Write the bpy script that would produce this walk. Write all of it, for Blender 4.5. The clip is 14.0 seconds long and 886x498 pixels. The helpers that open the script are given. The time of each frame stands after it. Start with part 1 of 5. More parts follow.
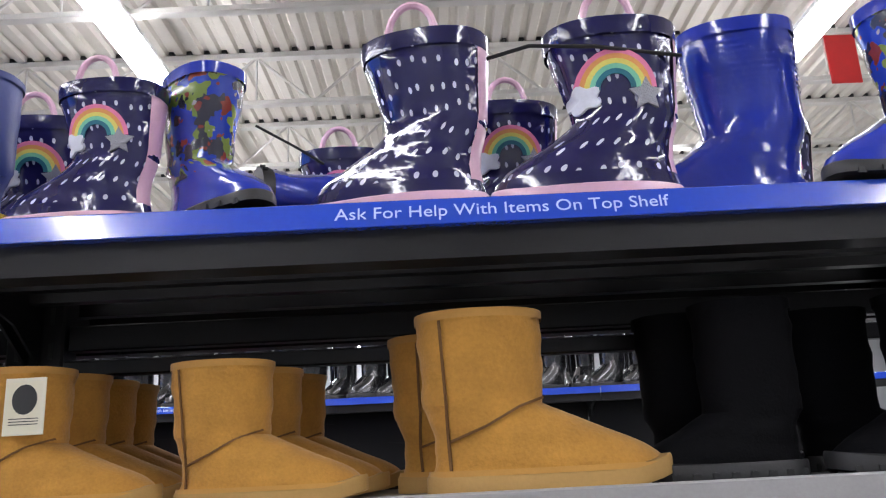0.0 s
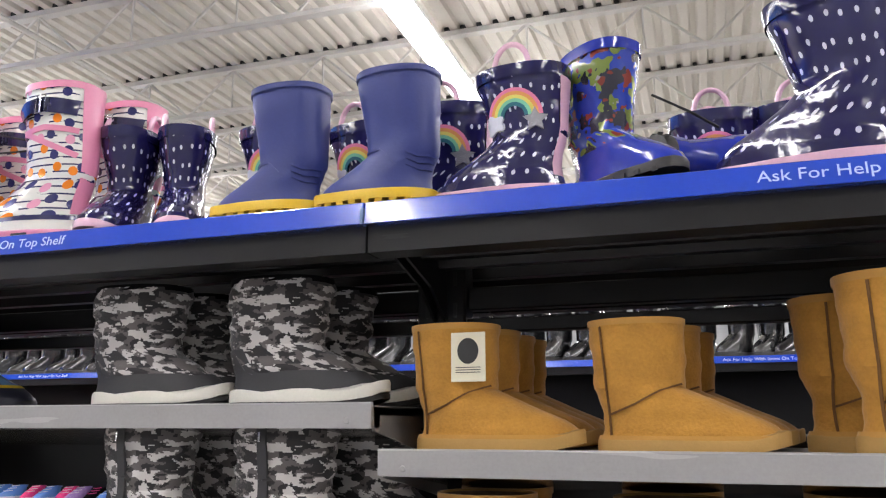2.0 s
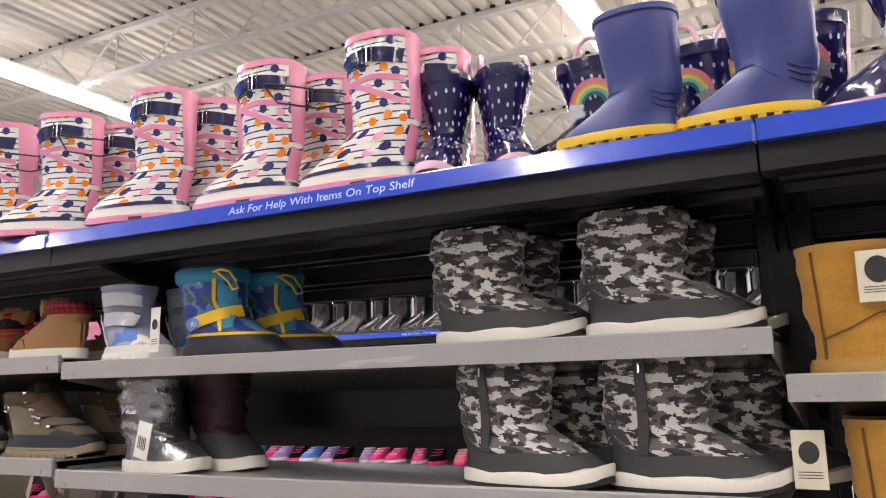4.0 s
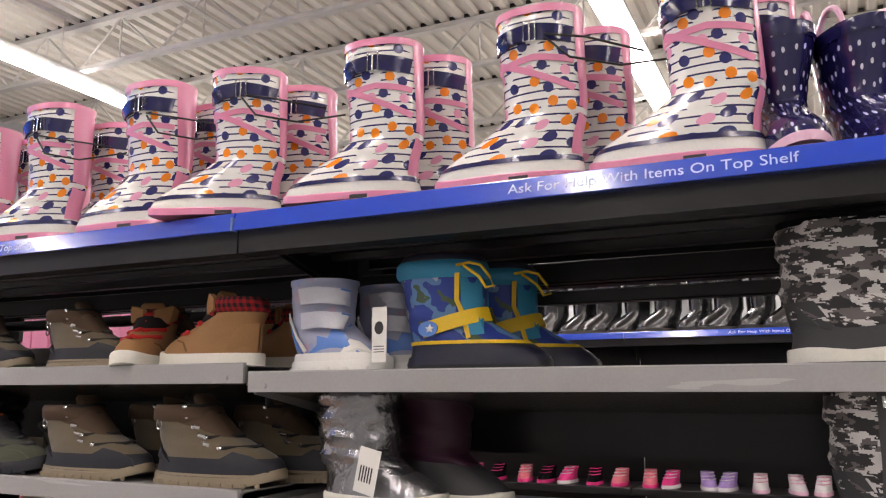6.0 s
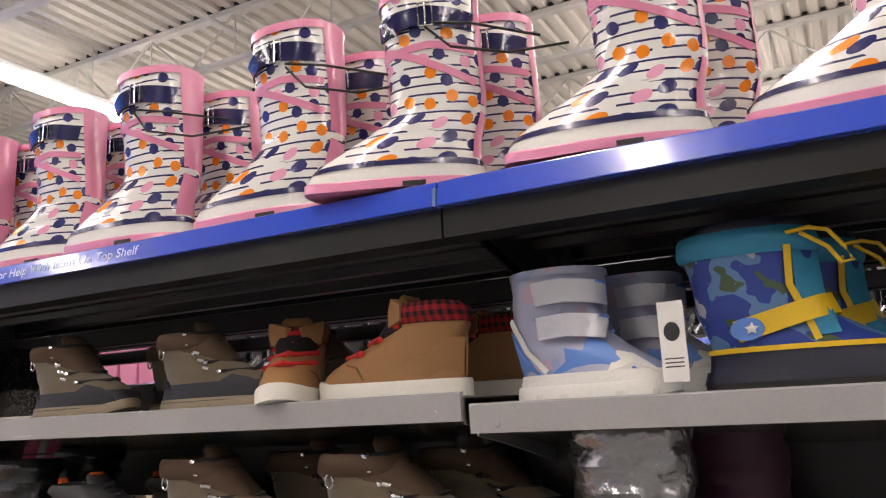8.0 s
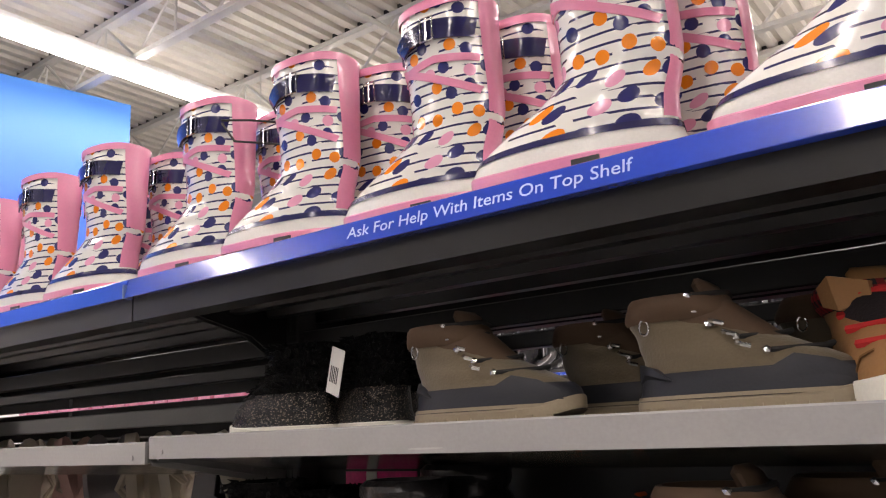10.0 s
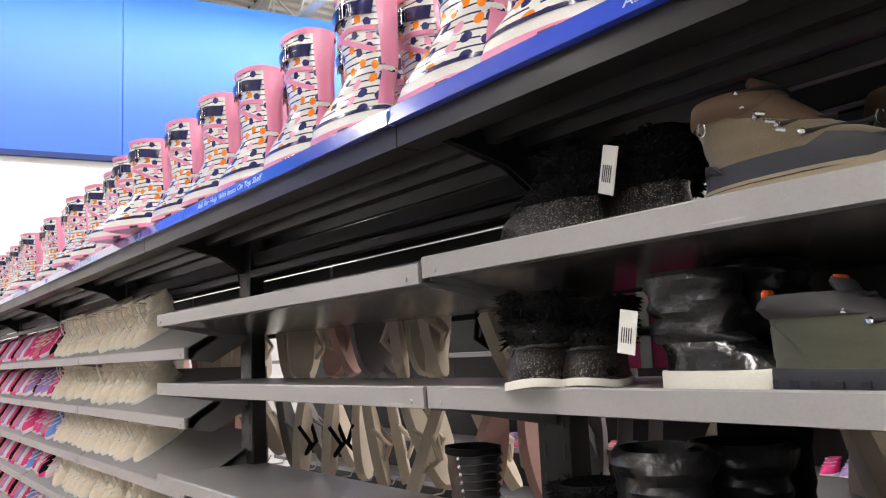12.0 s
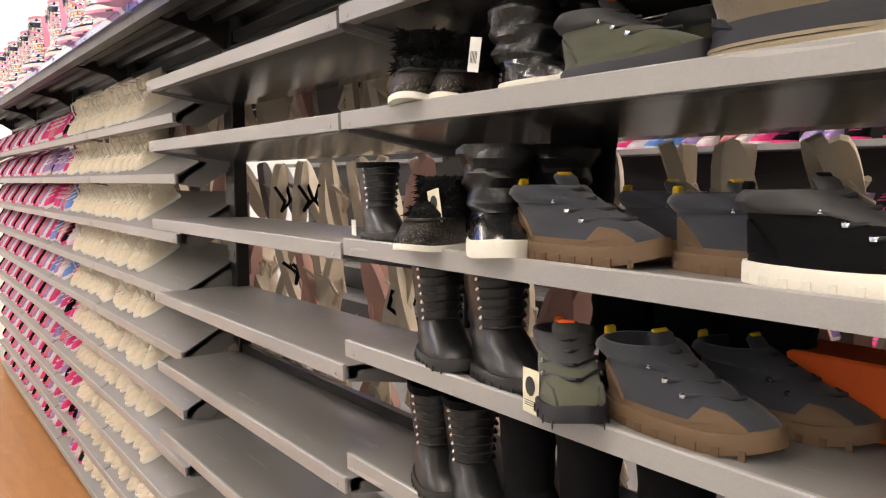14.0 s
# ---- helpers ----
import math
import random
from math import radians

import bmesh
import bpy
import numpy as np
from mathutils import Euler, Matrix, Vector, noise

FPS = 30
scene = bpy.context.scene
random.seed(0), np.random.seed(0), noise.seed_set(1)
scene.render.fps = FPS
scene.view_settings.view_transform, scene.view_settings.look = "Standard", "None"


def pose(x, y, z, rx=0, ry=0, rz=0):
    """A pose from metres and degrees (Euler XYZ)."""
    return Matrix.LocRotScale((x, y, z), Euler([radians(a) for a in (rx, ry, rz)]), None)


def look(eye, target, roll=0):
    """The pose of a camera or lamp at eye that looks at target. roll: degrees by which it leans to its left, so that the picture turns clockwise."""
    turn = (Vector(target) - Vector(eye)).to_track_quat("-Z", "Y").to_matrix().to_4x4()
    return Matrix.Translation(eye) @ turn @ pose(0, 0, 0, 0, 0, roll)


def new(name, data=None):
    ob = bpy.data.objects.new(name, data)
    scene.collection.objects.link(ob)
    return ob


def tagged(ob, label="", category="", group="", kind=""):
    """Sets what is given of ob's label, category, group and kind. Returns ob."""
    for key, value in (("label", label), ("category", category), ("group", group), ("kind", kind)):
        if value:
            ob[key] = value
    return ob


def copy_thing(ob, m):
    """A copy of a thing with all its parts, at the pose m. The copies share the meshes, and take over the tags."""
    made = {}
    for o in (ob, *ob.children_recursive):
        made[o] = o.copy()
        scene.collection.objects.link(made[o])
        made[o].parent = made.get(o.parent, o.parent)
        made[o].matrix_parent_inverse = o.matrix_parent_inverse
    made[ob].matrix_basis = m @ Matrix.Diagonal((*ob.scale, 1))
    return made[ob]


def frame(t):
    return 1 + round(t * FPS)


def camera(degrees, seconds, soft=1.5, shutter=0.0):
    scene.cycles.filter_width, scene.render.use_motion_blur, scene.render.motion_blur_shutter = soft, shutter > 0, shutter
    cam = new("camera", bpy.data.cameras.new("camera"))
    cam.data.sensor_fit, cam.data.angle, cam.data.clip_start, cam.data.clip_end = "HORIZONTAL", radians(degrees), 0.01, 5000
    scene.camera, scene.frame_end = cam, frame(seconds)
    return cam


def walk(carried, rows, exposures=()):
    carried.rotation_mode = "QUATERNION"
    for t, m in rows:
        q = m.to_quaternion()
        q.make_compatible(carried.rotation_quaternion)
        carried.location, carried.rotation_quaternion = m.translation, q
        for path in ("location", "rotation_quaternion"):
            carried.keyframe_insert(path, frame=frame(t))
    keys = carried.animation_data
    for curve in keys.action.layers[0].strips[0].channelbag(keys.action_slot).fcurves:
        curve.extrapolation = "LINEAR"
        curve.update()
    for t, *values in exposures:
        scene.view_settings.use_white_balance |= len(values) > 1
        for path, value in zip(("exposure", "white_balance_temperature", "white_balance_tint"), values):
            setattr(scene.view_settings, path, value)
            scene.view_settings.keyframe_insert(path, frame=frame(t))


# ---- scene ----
cam = camera(58.5, 14.0, soft=1.2)
PATH = [
    (0, (0.533, -0.76, 1.826), (0.564, 1.175, 2.331), -2.9),
    (0.5, (0.514, -0.762, 1.823), (0.379, 1.169, 2.325), -1.9),
    (1, (0.482, -0.775, 1.827), (0.164, 1.14, 2.306), -1.6),
    (1.5, (0.436, -0.805, 1.818), (-0.045, 1.079, 2.284), -1.0),
    (2, (0.377, -0.837, 1.821), (-0.237, 1.018, 2.247), -0.1),
    (2.5, (0.322, -0.863, 1.828), (-0.374, 0.972, 2.213), -0.6),
    (3, (0.253, -0.899, 1.818), (-0.504, 0.915, 2.184), -1.3),
    (3.5, (0.166, -0.937, 1.791), (-0.67, 0.845, 2.144), -1.6),
    (4, (0.08, -0.929, 1.781), (-0.826, 0.82, 2.13), -1.2),
    (4.2, (0.025, -0.912, 1.772), (-0.888, 0.83, 2.136), -0.9),
    (6.3, (-0.494, -0.913, 1.813), (-1.328, 0.868, 2.177), 0.0),
    (6.5, (-0.524, -0.911, 1.808), (-1.36, 0.866, 2.184), -0.2),
    (7, (-0.585, -0.856, 1.824), (-1.441, 0.913, 2.194), -1.9),
    (7.2, (-0.625, -0.818, 1.824), (-1.491, 0.944, 2.203), -2.3),
    (9.3, (-1.224, -0.652, 1.864), (-2.188, 1.05, 2.282), -3.0),
    (9.5, (-1.27, -0.637, 1.861), (-2.273, 1.042, 2.28), -3.0),
    (10, (-1.408, -0.617, 1.85), (-2.576, 0.945, 2.293), -2.5),
    (10.5, (-1.477, -0.589, 1.828), (-2.809, 0.842, 2.25), -2.5),
    (11, (-1.526, -0.596, 1.784), (-2.993, 0.712, 2.152), -1.9),
    (11.5, (-1.542, -0.61, 1.75), (-3.097, 0.61, 2.054), -2.3),
    (12, (-1.505, -0.623, 1.721), (-3.083, 0.579, 1.975), -2.7),
    (12.5, (-1.452, -0.637, 1.689), (-3.036, 0.572, 1.869), -1.6),
    (13, (-1.39, -0.662, 1.643), (-2.981, 0.547, 1.713), -1.0),
    (13.5, (-1.331, -0.671, 1.579), (-2.939, 0.517, 1.519), -0.9),
    (14, (-1.171, -0.635, 1.553), (-2.793, 0.521, 1.375), -0.4),
]
walk(cam, [(t, look(eye, target, roll)) for t, eye, target, roll in PATH], [(0.0, 0.10, 6000, 14), (2.0, 0.28, 6350, 13), (3.0, 0.36, 6650, 16), (4.0, 0.28, 6850, 17), (6.5, 0.0, 6900, 18), (9.5, 0.02, 7050, 18), (11.0, 0.14, 6800, 15), (12.0, 0.32, 6650, 12), (13.0, 0.45, 7000, 13), (14.0, 0.62, 7500, 14)])


# ---- world and light ----
world = bpy.data.worlds.new("store_air")
world.use_nodes = True
world.node_tree.nodes["Background"].inputs[0].default_value = (0.8, 0.85, 0.9, 1)
world.node_tree.nodes["Background"].inputs[1].default_value = 0.15
scene.world = world
LAMP_STRENGTH = 31.0
SECTION = 1.219
TOP = 2.082          # top of the highest shelf
STRIP_Z = 2.050      # lower edge of the blue strip


# ---- materials ----
def principled(name, rough=0.5, metal=0.0, coat=0.0, coat_rough=0.1, sheen=0.0, spec=0.5):
    m = bpy.data.materials.new(name)
    m.use_nodes = True
    b = m.node_tree.nodes["Principled BSDF"]
    b.inputs["Roughness"].default_value = rough
    b.inputs["Metallic"].default_value = metal
    b.inputs["Coat Weight"].default_value = coat
    b.inputs["Coat Roughness"].default_value = coat_rough
    b.inputs["Sheen Weight"].default_value = sheen
    b.inputs["Specular IOR Level"].default_value = spec
    return m, m.node_tree.nodes, m.node_tree.links, b


def value(nodes, links, op, a, b=None, c=None):
    n = nodes.new("ShaderNodeMath")
    n.operation = op
    for i, v in enumerate((a, b, c)):
        if v is None:
            continue
        if isinstance(v, (int, float)):
            n.inputs[i].default_value = v
        else:
            links.new(v, n.inputs[i])
    return n.outputs[0]


def blend(nodes, links, fac, a, b, mode="MIX"):
    n = nodes.new("ShaderNodeMix")
    n.data_type, n.blend_type = "RGBA", mode
    for sock, v in ((n.inputs[0], fac), (n.inputs[6], a), (n.inputs[7], b)):
        if isinstance(v, (int, float)):
            sock.default_value = v
        elif isinstance(v, tuple):
            sock.default_value = (*v[:3], 1)
        else:
            links.new(v, sock)
    return n.outputs[2]


def noise_of(nodes, links, scale, detail=3.0, coord="Object", stretch=(1, 1, 1), rough=0.55):
    tc = nodes.new("ShaderNodeTexCoord")
    mp = nodes.new("ShaderNodeMapping")
    mp.inputs["Scale"].default_value = stretch
    links.new(tc.outputs[coord], mp.inputs[0])
    n = nodes.new("ShaderNodeTexNoise")
    n.inputs["Scale"].default_value, n.inputs["Detail"].default_value = scale, detail
    n.inputs["Roughness"].default_value = rough
    links.new(mp.outputs[0], n.inputs["Vector"])
    return n.outputs["Fac"]


def finish(nodes, links, b, colour, grain=300.0, bump=0.1, rough=0.5, rough_vary=0.12, stain=9.0, stain_amount=0.18, depth=0.002):
    """Adds stains, grain, uneven gloss and fine relief to a colour."""
    big = noise_of(nodes, links, stain, 4)
    fine = noise_of(nodes, links, grain, 2)
    shade = value(nodes, links, "MULTIPLY_ADD", big, 2 * stain_amount, 1 - stain_amount)
    shade2 = value(nodes, links, "MULTIPLY_ADD", fine, stain_amount, 1 - stain_amount / 2)
    both = value(nodes, links, "MULTIPLY", shade, shade2)
    comb = nodes.new("ShaderNodeCombineColor")
    for i in range(3):
        links.new(both, comb.inputs[i])
    links.new(blend(nodes, links, 1.0, colour, comb.outputs[0], "MULTIPLY"), b.inputs["Base Color"])
    links.new(value(nodes, links, "MULTIPLY_ADD", big, 2 * rough_vary, rough - rough_vary), b.inputs["Roughness"])
    bp = nodes.new("ShaderNodeBump")
    bp.inputs["Strength"].default_value, bp.inputs["Distance"].default_value = bump, depth
    links.new(fine, bp.inputs["Height"])
    links.new(bp.outputs[0], b.inputs["Normal"])


def plain(name, colour, rough=0.5, metal=0.0, coat=0.0, grain=300.0, bump=0.1, stain=9.0, stain_amount=0.15, sheen=0.0, depth=0.002, rough_vary=0.1, spec=0.5):
    m, nodes, links, b = principled(name, rough, metal, coat, 0.08, sheen, spec)
    finish(nodes, links, b, colour, grain, bump, rough, rough_vary, stain, stain_amount, depth)
    return m


def lit_fade(name, low, high, z0, z1):
    """A plastic panel with light put into its blue, which fades paler upwards."""
    m, nodes, links, b = principled(name, 0.5, 0, 0.05, 0.3)
    tc = nodes.new("ShaderNodeTexCoord")
    sep = nodes.new("ShaderNodeSeparateXYZ")
    links.new(tc.outputs["Object"], sep.inputs[0])
    fac = value(nodes, links, "DIVIDE", value(nodes, links, "SUBTRACT", sep.outputs[2], z0), z1 - z0)
    clamp = nodes.new("ShaderNodeClamp")
    links.new(fac, clamp.inputs[0])
    finish(nodes, links, b, blend(nodes, links, clamp.outputs[0], low, high), 80, 0.02, 0.5, 0.06, 0.5, 0.06)
    return m


def glow(name, colour, strength):
    m, nodes, links, b = principled(name, 0.6)
    b.inputs["Base Color"].default_value = (0.9, 0.9, 0.9, 1)
    b.inputs["Emission Color"].default_value = (*colour, 1)
    b.inputs["Emission Strength"].default_value = strength
    return m


def uv_of(nodes, links):
    u = nodes.new("ShaderNodeUVMap")
    u.uv_map = "print"
    s = nodes.new("ShaderNodeSeparateXYZ")
    links.new(u.outputs[0], s.inputs[0])
    return u.outputs[0], s.outputs[0], s.outputs[1]


def dot_cells(nodes, links, vec, scale, jitter, stretch=(1, 1, 1)):
    mp = nodes.new("ShaderNodeMapping")
    mp.inputs["Scale"].default_value = stretch
    links.new(vec, mp.inputs[0])
    v = nodes.new("ShaderNodeTexVoronoi")
    v.voronoi_dimensions = "2D"
    v.inputs["Scale"].default_value, v.inputs["Randomness"].default_value = scale, jitter
    links.new(mp.outputs[0], v.inputs["Vector"])
    return v.outputs["Distance"], v.outputs["Color"]


def stripe_dot_print(name):
    """White rubber with thin navy stripes and orange, pink and navy dots."""
    m, nodes, links, b = principled(name, 0.2, 0, 0.6, 0.06)
    vec, u, v = uv_of(nodes, links)
    wob = noise_of(nodes, links, 14, 2)
    saw = value(nodes, links, "FRACT", value(nodes, links, "MULTIPLY_ADD", wob, 0.12, value(nodes, links, "MULTIPLY", v, 92.0)))
    line = value(nodes, links, "LESS_THAN", saw, 0.22)
    gap = value(nodes, links, "GREATER_THAN", noise_of(nodes, links, 38, 1, stretch=(1, 1, 3)), 0.40)
    line = value(nodes, links, "MULTIPLY", line, gap)
    col = blend(nodes, links, line, (0.80, 0.79, 0.75), (0.018, 0.019, 0.09))
    d, rnd = dot_cells(nodes, links, vec, 41.0, 0.55)
    sep = nodes.new("ShaderNodeSeparateColor")
    links.new(rnd, sep.inputs[0])
    kind = sep.outputs[0]
    navy = value(nodes, links, "LESS_THAN", kind, 0.46)
    orange = value(nodes, links, "GREATER_THAN", kind, 0.64)
    dotcol = blend(nodes, links, navy, (0.80, 0.36, 0.52), (0.022, 0.022, 0.13))
    dotcol = blend(nodes, links, orange, dotcol, (0.90, 0.25, 0.01))
    dot = value(nodes, links, "LESS_THAN", d, 0.29)
    col = blend(nodes, links, dot, col, dotcol)
    finish(nodes, links, b, col, 48, 0.20, 0.2, 0.07, 12, 0.07, 0.004)
    return m


def drop_print(name):
    """Shiny navy rubber with small white rain drops."""
    m, nodes, links, b = principled(name, 0.12, 0, 0.8, 0.04)
    vec, u, v = uv_of(nodes, links)
    d, rnd = dot_cells(nodes, links, vec, 60.0, 0.40, (1.30, 0.72, 1))
    dot = value(nodes, links, "LESS_THAN", d, 0.150)
    col = blend(nodes, links, dot, (0.012, 0.010, 0.075), (0.62, 0.62, 0.78))
    finish(nodes, links, b, col, 42, 0.30, 0.13, 0.06, 14, 0.12, 0.005)
    return m


def camo_print(name):
    """Blocky black, grey and white camouflage fabric."""
    m, nodes, links, b = principled(name, 0.75, 0, 0, 0.1, 0.2)
    vec, u, v = uv_of(nodes, links)
    sn = nodes.new("ShaderNodeVectorMath")
    sn.operation = "SNAP"
    sn.inputs[1].default_value = (0.0017, 0.0014, 0.0014)
    links.new(vec, sn.inputs[0])
    def cloud(scale, seed):
        mp = nodes.new("ShaderNodeMapping")
        mp.inputs["Location"].default_value = (seed, seed * 2, 0)
        mp.inputs["Scale"].default_value = (0.8, 1.7, 1)
        links.new(sn.outputs[0], mp.inputs[0])
        n = nodes.new("ShaderNodeTexNoise")
        n.inputs["Scale"].default_value, n.inputs["Detail"].default_value = scale, 4.0
        links.new(mp.outputs[0], n.inputs["Vector"])
        return n.outputs["Fac"]
    a, c, e = cloud(38, 1.3), cloud(48, 7.7), cloud(42, 3.1)
    col = blend(nodes, links, value(nodes, links, "GREATER_THAN", a, 0.49), (0.016, 0.015, 0.016), (0.110, 0.098, 0.095))
    col = blend(nodes, links, value(nodes, links, "GREATER_THAN", c, 0.525), col, (0.56, 0.54, 0.52))
    col = blend(nodes, links, value(nodes, links, "GREATER_THAN", e, 0.60), col, (0.020, 0.018, 0.018))
    finish(nodes, links, b, col, 700, 0.25, 0.75, 0.08, 20, 0.15)
    return m


def mottled_print(name, base, spots, scale, rough=0.25, coat=0.5):
    """A picture print seen from afar: blurred patches of several colours over a base."""
    m, nodes, links, b = principled(name, rough, 0, coat, 0.06)
    vec, u, v = uv_of(nodes, links)
    col = base
    for i, (c, cut) in enumerate(spots):
        mp = nodes.new("ShaderNodeMapping")
        mp.inputs["Location"].default_value = (3.1 * i, 5.7 * i, 0)
        links.new(vec, mp.inputs[0])
        n = nodes.new("ShaderNodeTexNoise")
        n.inputs["Scale"].default_value, n.inputs["Detail"].default_value = scale * (1 + 0.35 * i), 2
        links.new(mp.outputs[0], n.inputs["Vector"])
        col = blend(nodes, links, value(nodes, links, "GREATER_THAN", n.outputs["Fac"], cut), col, c)
    finish(nodes, links, b, col, 300, 0.06, rough, 0.06, 12, 0.1)
    return m


def plaid_print(name):
    """Buffalo check flannel in red and black."""
    m, nodes, links, b = principled(name, 0.9)
    vec, u, v = uv_of(nodes, links)
    bars = [value(nodes, links, "LESS_THAN", value(nodes, links, "FRACT", value(nodes, links, "MULTIPLY", c, 95.0)), 0.5) for c in (u, v)]
    fac = value(nodes, links, "MULTIPLY", value(nodes, links, "ADD", bars[0], bars[1]), 0.5)
    finish(nodes, links, b, blend(nodes, links, fac, (0.34, 0.008, 0.014), (0.010, 0.006, 0.008)), 500, 0.4, 0.9, 0.05, 30, 0.15)
    return m


def glitter(name, base, spark):
    m, nodes, links, b = principled(name, 0.3, 0.4)
    vec, u, v = uv_of(nodes, links)
    d, rnd = dot_cells(nodes, links, vec, 1300.0, 1.0)
    sep = nodes.new("ShaderNodeSeparateColor")
    links.new(rnd, sep.inputs[0])
    col = blend(nodes, links, value(nodes, links, "GREATER_THAN", sep.outputs[0], 0.91), base, spark)
    finish(nodes, links, b, col, 600, 0.8, 0.3, 0.12, 30, 0.2)
    return m


def shelf_metal(name, colour, rough, spec=0.5):
    m, nodes, links, b = principled(name, rough, 0.0, 0.3 * spec, 0.2, 0.0, spec)
    scratch = noise_of(nodes, links, 60, 2, stretch=(0.06, 1, 1))
    worn = value(nodes, links, "GREATER_THAN", scratch, 0.70)
    col = blend(nodes, links, value(nodes, links, "MULTIPLY", worn, 0.25), colour, tuple(min(1, c * 2 + 0.03) for c in colour))
    finish(nodes, links, b, col, 260, 0.05, rough, 0.10, 3.0, 0.16)
    return m


DARK = shelf_metal("charcoal_painted_steel", (0.011, 0.0105, 0.011), 0.38, 0.35)
GREY = shelf_metal("warm_grey_painted_steel", (0.205, 0.200, 0.195), 0.40)
# gloss is the underside's own; its darker grey holds the shade beneath
UNDER = shelf_metal("glossy_shaded_underside", (0.060, 0.055, 0.051), 0.20)
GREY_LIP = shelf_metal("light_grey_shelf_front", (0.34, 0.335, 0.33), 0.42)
BLUE_STRIP = plain("blue_plastic_strip", (0.016, 0.065, 0.52), 0.17, coat=0.9, grain=200, bump=0.02, stain=5, stain_amount=0.14)
STRIP_TEXT = plain("pale_blue_lettering", (0.50, 0.64, 0.95), 0.4)
STRIP_CLEAR = plain("worn_strip_joint", (0.10, 0.18, 0.40), 0.35)
STRIPED = stripe_dot_print("striped_dotted_rubber")
DROPS = drop_print("raindrop_navy_rubber")
CAMO = camo_print("snow_camouflage_fabric")
PINK = plain("pink_rubber", (0.74, 0.25, 0.40), 0.32, coat=0.3, stain_amount=0.12)
PALE_PINK = plain("pale_pink_rubber", (0.72, 0.44, 0.56), 0.35, coat=0.3)
NAVY = plain("navy_rubber", (0.016, 0.017, 0.085), 0.2, coat=0.5)
NAVY_SHINE = plain("glossy_navy_rubber", (0.011, 0.010, 0.07), 0.12, coat=0.8, grain=48, bump=0.28, depth=0.005)
WHITE_RUBBER = plain("white_rubber", (0.72, 0.71, 0.66), 0.4, coat=0.1)
MATTE_BLUE = plain("matte_blue_rubber", (0.030, 0.044, 0.20), 0.45, grain=220, stain_amount=0.10)
YELLOW = plain("yellow_rubber", (0.72, 0.46, 0.012), 0.5)
ROYAL = plain("royal_blue_rubber", (0.012, 0.030, 0.36), 0.14, coat=0.8, grain=42, bump=0.25, depth=0.005)
HERO = mottled_print("printed_blue_rubber", (0.014, 0.040, 0.36), (((0.16, 0.22, 0.04), 0.54), ((0.02, 0.02, 0.035), 0.53), ((0.20, 0.03, 0.02), 0.60), ((0.30, 0.28, 0.30), 0.67)), 30)
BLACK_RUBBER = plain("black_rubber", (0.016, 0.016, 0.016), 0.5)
SUEDE = plain("tan_suede", (0.50, 0.250, 0.046), 0.9, grain=260, bump=0.45, stain=26, stain_amount=0.34, sheen=0.2, spec=0.2)
SUEDE_TRIM = plain("tan_binding", (0.50, 0.26, 0.055), 0.85, sheen=0.2)
SUEDE_SOLE = plain("tan_foam_sole", (0.42, 0.25, 0.075), 0.75)
STITCH = plain("brown_stitching", (0.16, 0.075, 0.02), 0.85)
FLEECE = plain("brown_fleece", (0.16, 0.10, 0.05), 0.95, grain=160, bump=0.9, depth=0.004)
GREY_RUBBER = plain("dark_grey_rubber", (0.040, 0.040, 0.042), 0.62)
CREAM_SOLE = plain("cream_rubber_sole", (0.70, 0.68, 0.60), 0.55)
BLACK_FAKE = plain("black_synthetic", (0.0032, 0.0032, 0.004), 0.8, grain=300, bump=0.3, spec=0.10)
BLACK_SHINE = plain("black_patent", (0.008, 0.008, 0.009), 0.16, coat=0.8, grain=45, bump=0.5, depth=0.008)
PUFFY = plain("black_puffer_nylon", (0.008, 0.008, 0.009), 0.36, coat=0.1, grain=70, bump=0.45, depth=0.006)
BLACK_LEATHER = plain("black_smooth_leather", (0.007, 0.007, 0.008), 0.36, coat=0.15, grain=160, bump=0.25)
BLACK_FUR = plain("black_fleece", (0.0045, 0.0045, 0.0045), 0.95, spec=0.15, grain=180, bump=1.0, depth=0.006)
GLITTER = glitter("black_glitter", (0.006, 0.0055, 0.0055), (0.30, 0.24, 0.19))
HIKER = plain("olive_brown_nubuck", (0.125, 0.096, 0.057), 0.85, grain=380, bump=0.3, sheen=0.3, stain_amount=0.2)
HIKER_CUFF = plain("brown_padded_collar", (0.085, 0.050, 0.028), 0.8)
SLATE = plain("slate_rubber", (0.010, 0.0110, 0.017), 0.55)
TAUPE = plain("taupe_rubber", (0.26, 0.21, 0.14), 0.6)
CHROME = plain("polished_metal", (0.75, 0.75, 0.76), 0.2, metal=1.0, stain_amount=0.05)
BROWN_LEATHER = plain("light_brown_leather", (0.30, 0.150, 0.055), 0.7, grain=300, bump=0.2)
RED_LACE = plain("red_lace", (0.50, 0.020, 0.020), 0.8)
PLAID = plaid_print("red_black_plaid")
ICE = mottled_print("frosty_lilac_print", (0.34, 0.36, 0.48), (((0.42, 0.32, 0.40), 0.56), ((0.26, 0.32, 0.52), 0.60)), 20, 0.45, 0.2)
INK_NAVY = plain("ink_navy_rubber", (0.012, 0.013, 0.03), 0.45)
SKY_RUBBER = plain("sky_blue_rubber", (0.10, 0.24, 0.62), 0.4, coat=0.2)
SILVER = plain("silver_fabric", (0.30, 0.30, 0.31), 0.26, metal=0.9, grain=45, bump=1.0, depth=0.006)
STRAP_SILVER = plain("silver_grey_strap", (0.50, 0.51, 0.55), 0.35, metal=0.3, coat=0.3, grain=70, bump=0.5, depth=0.004)
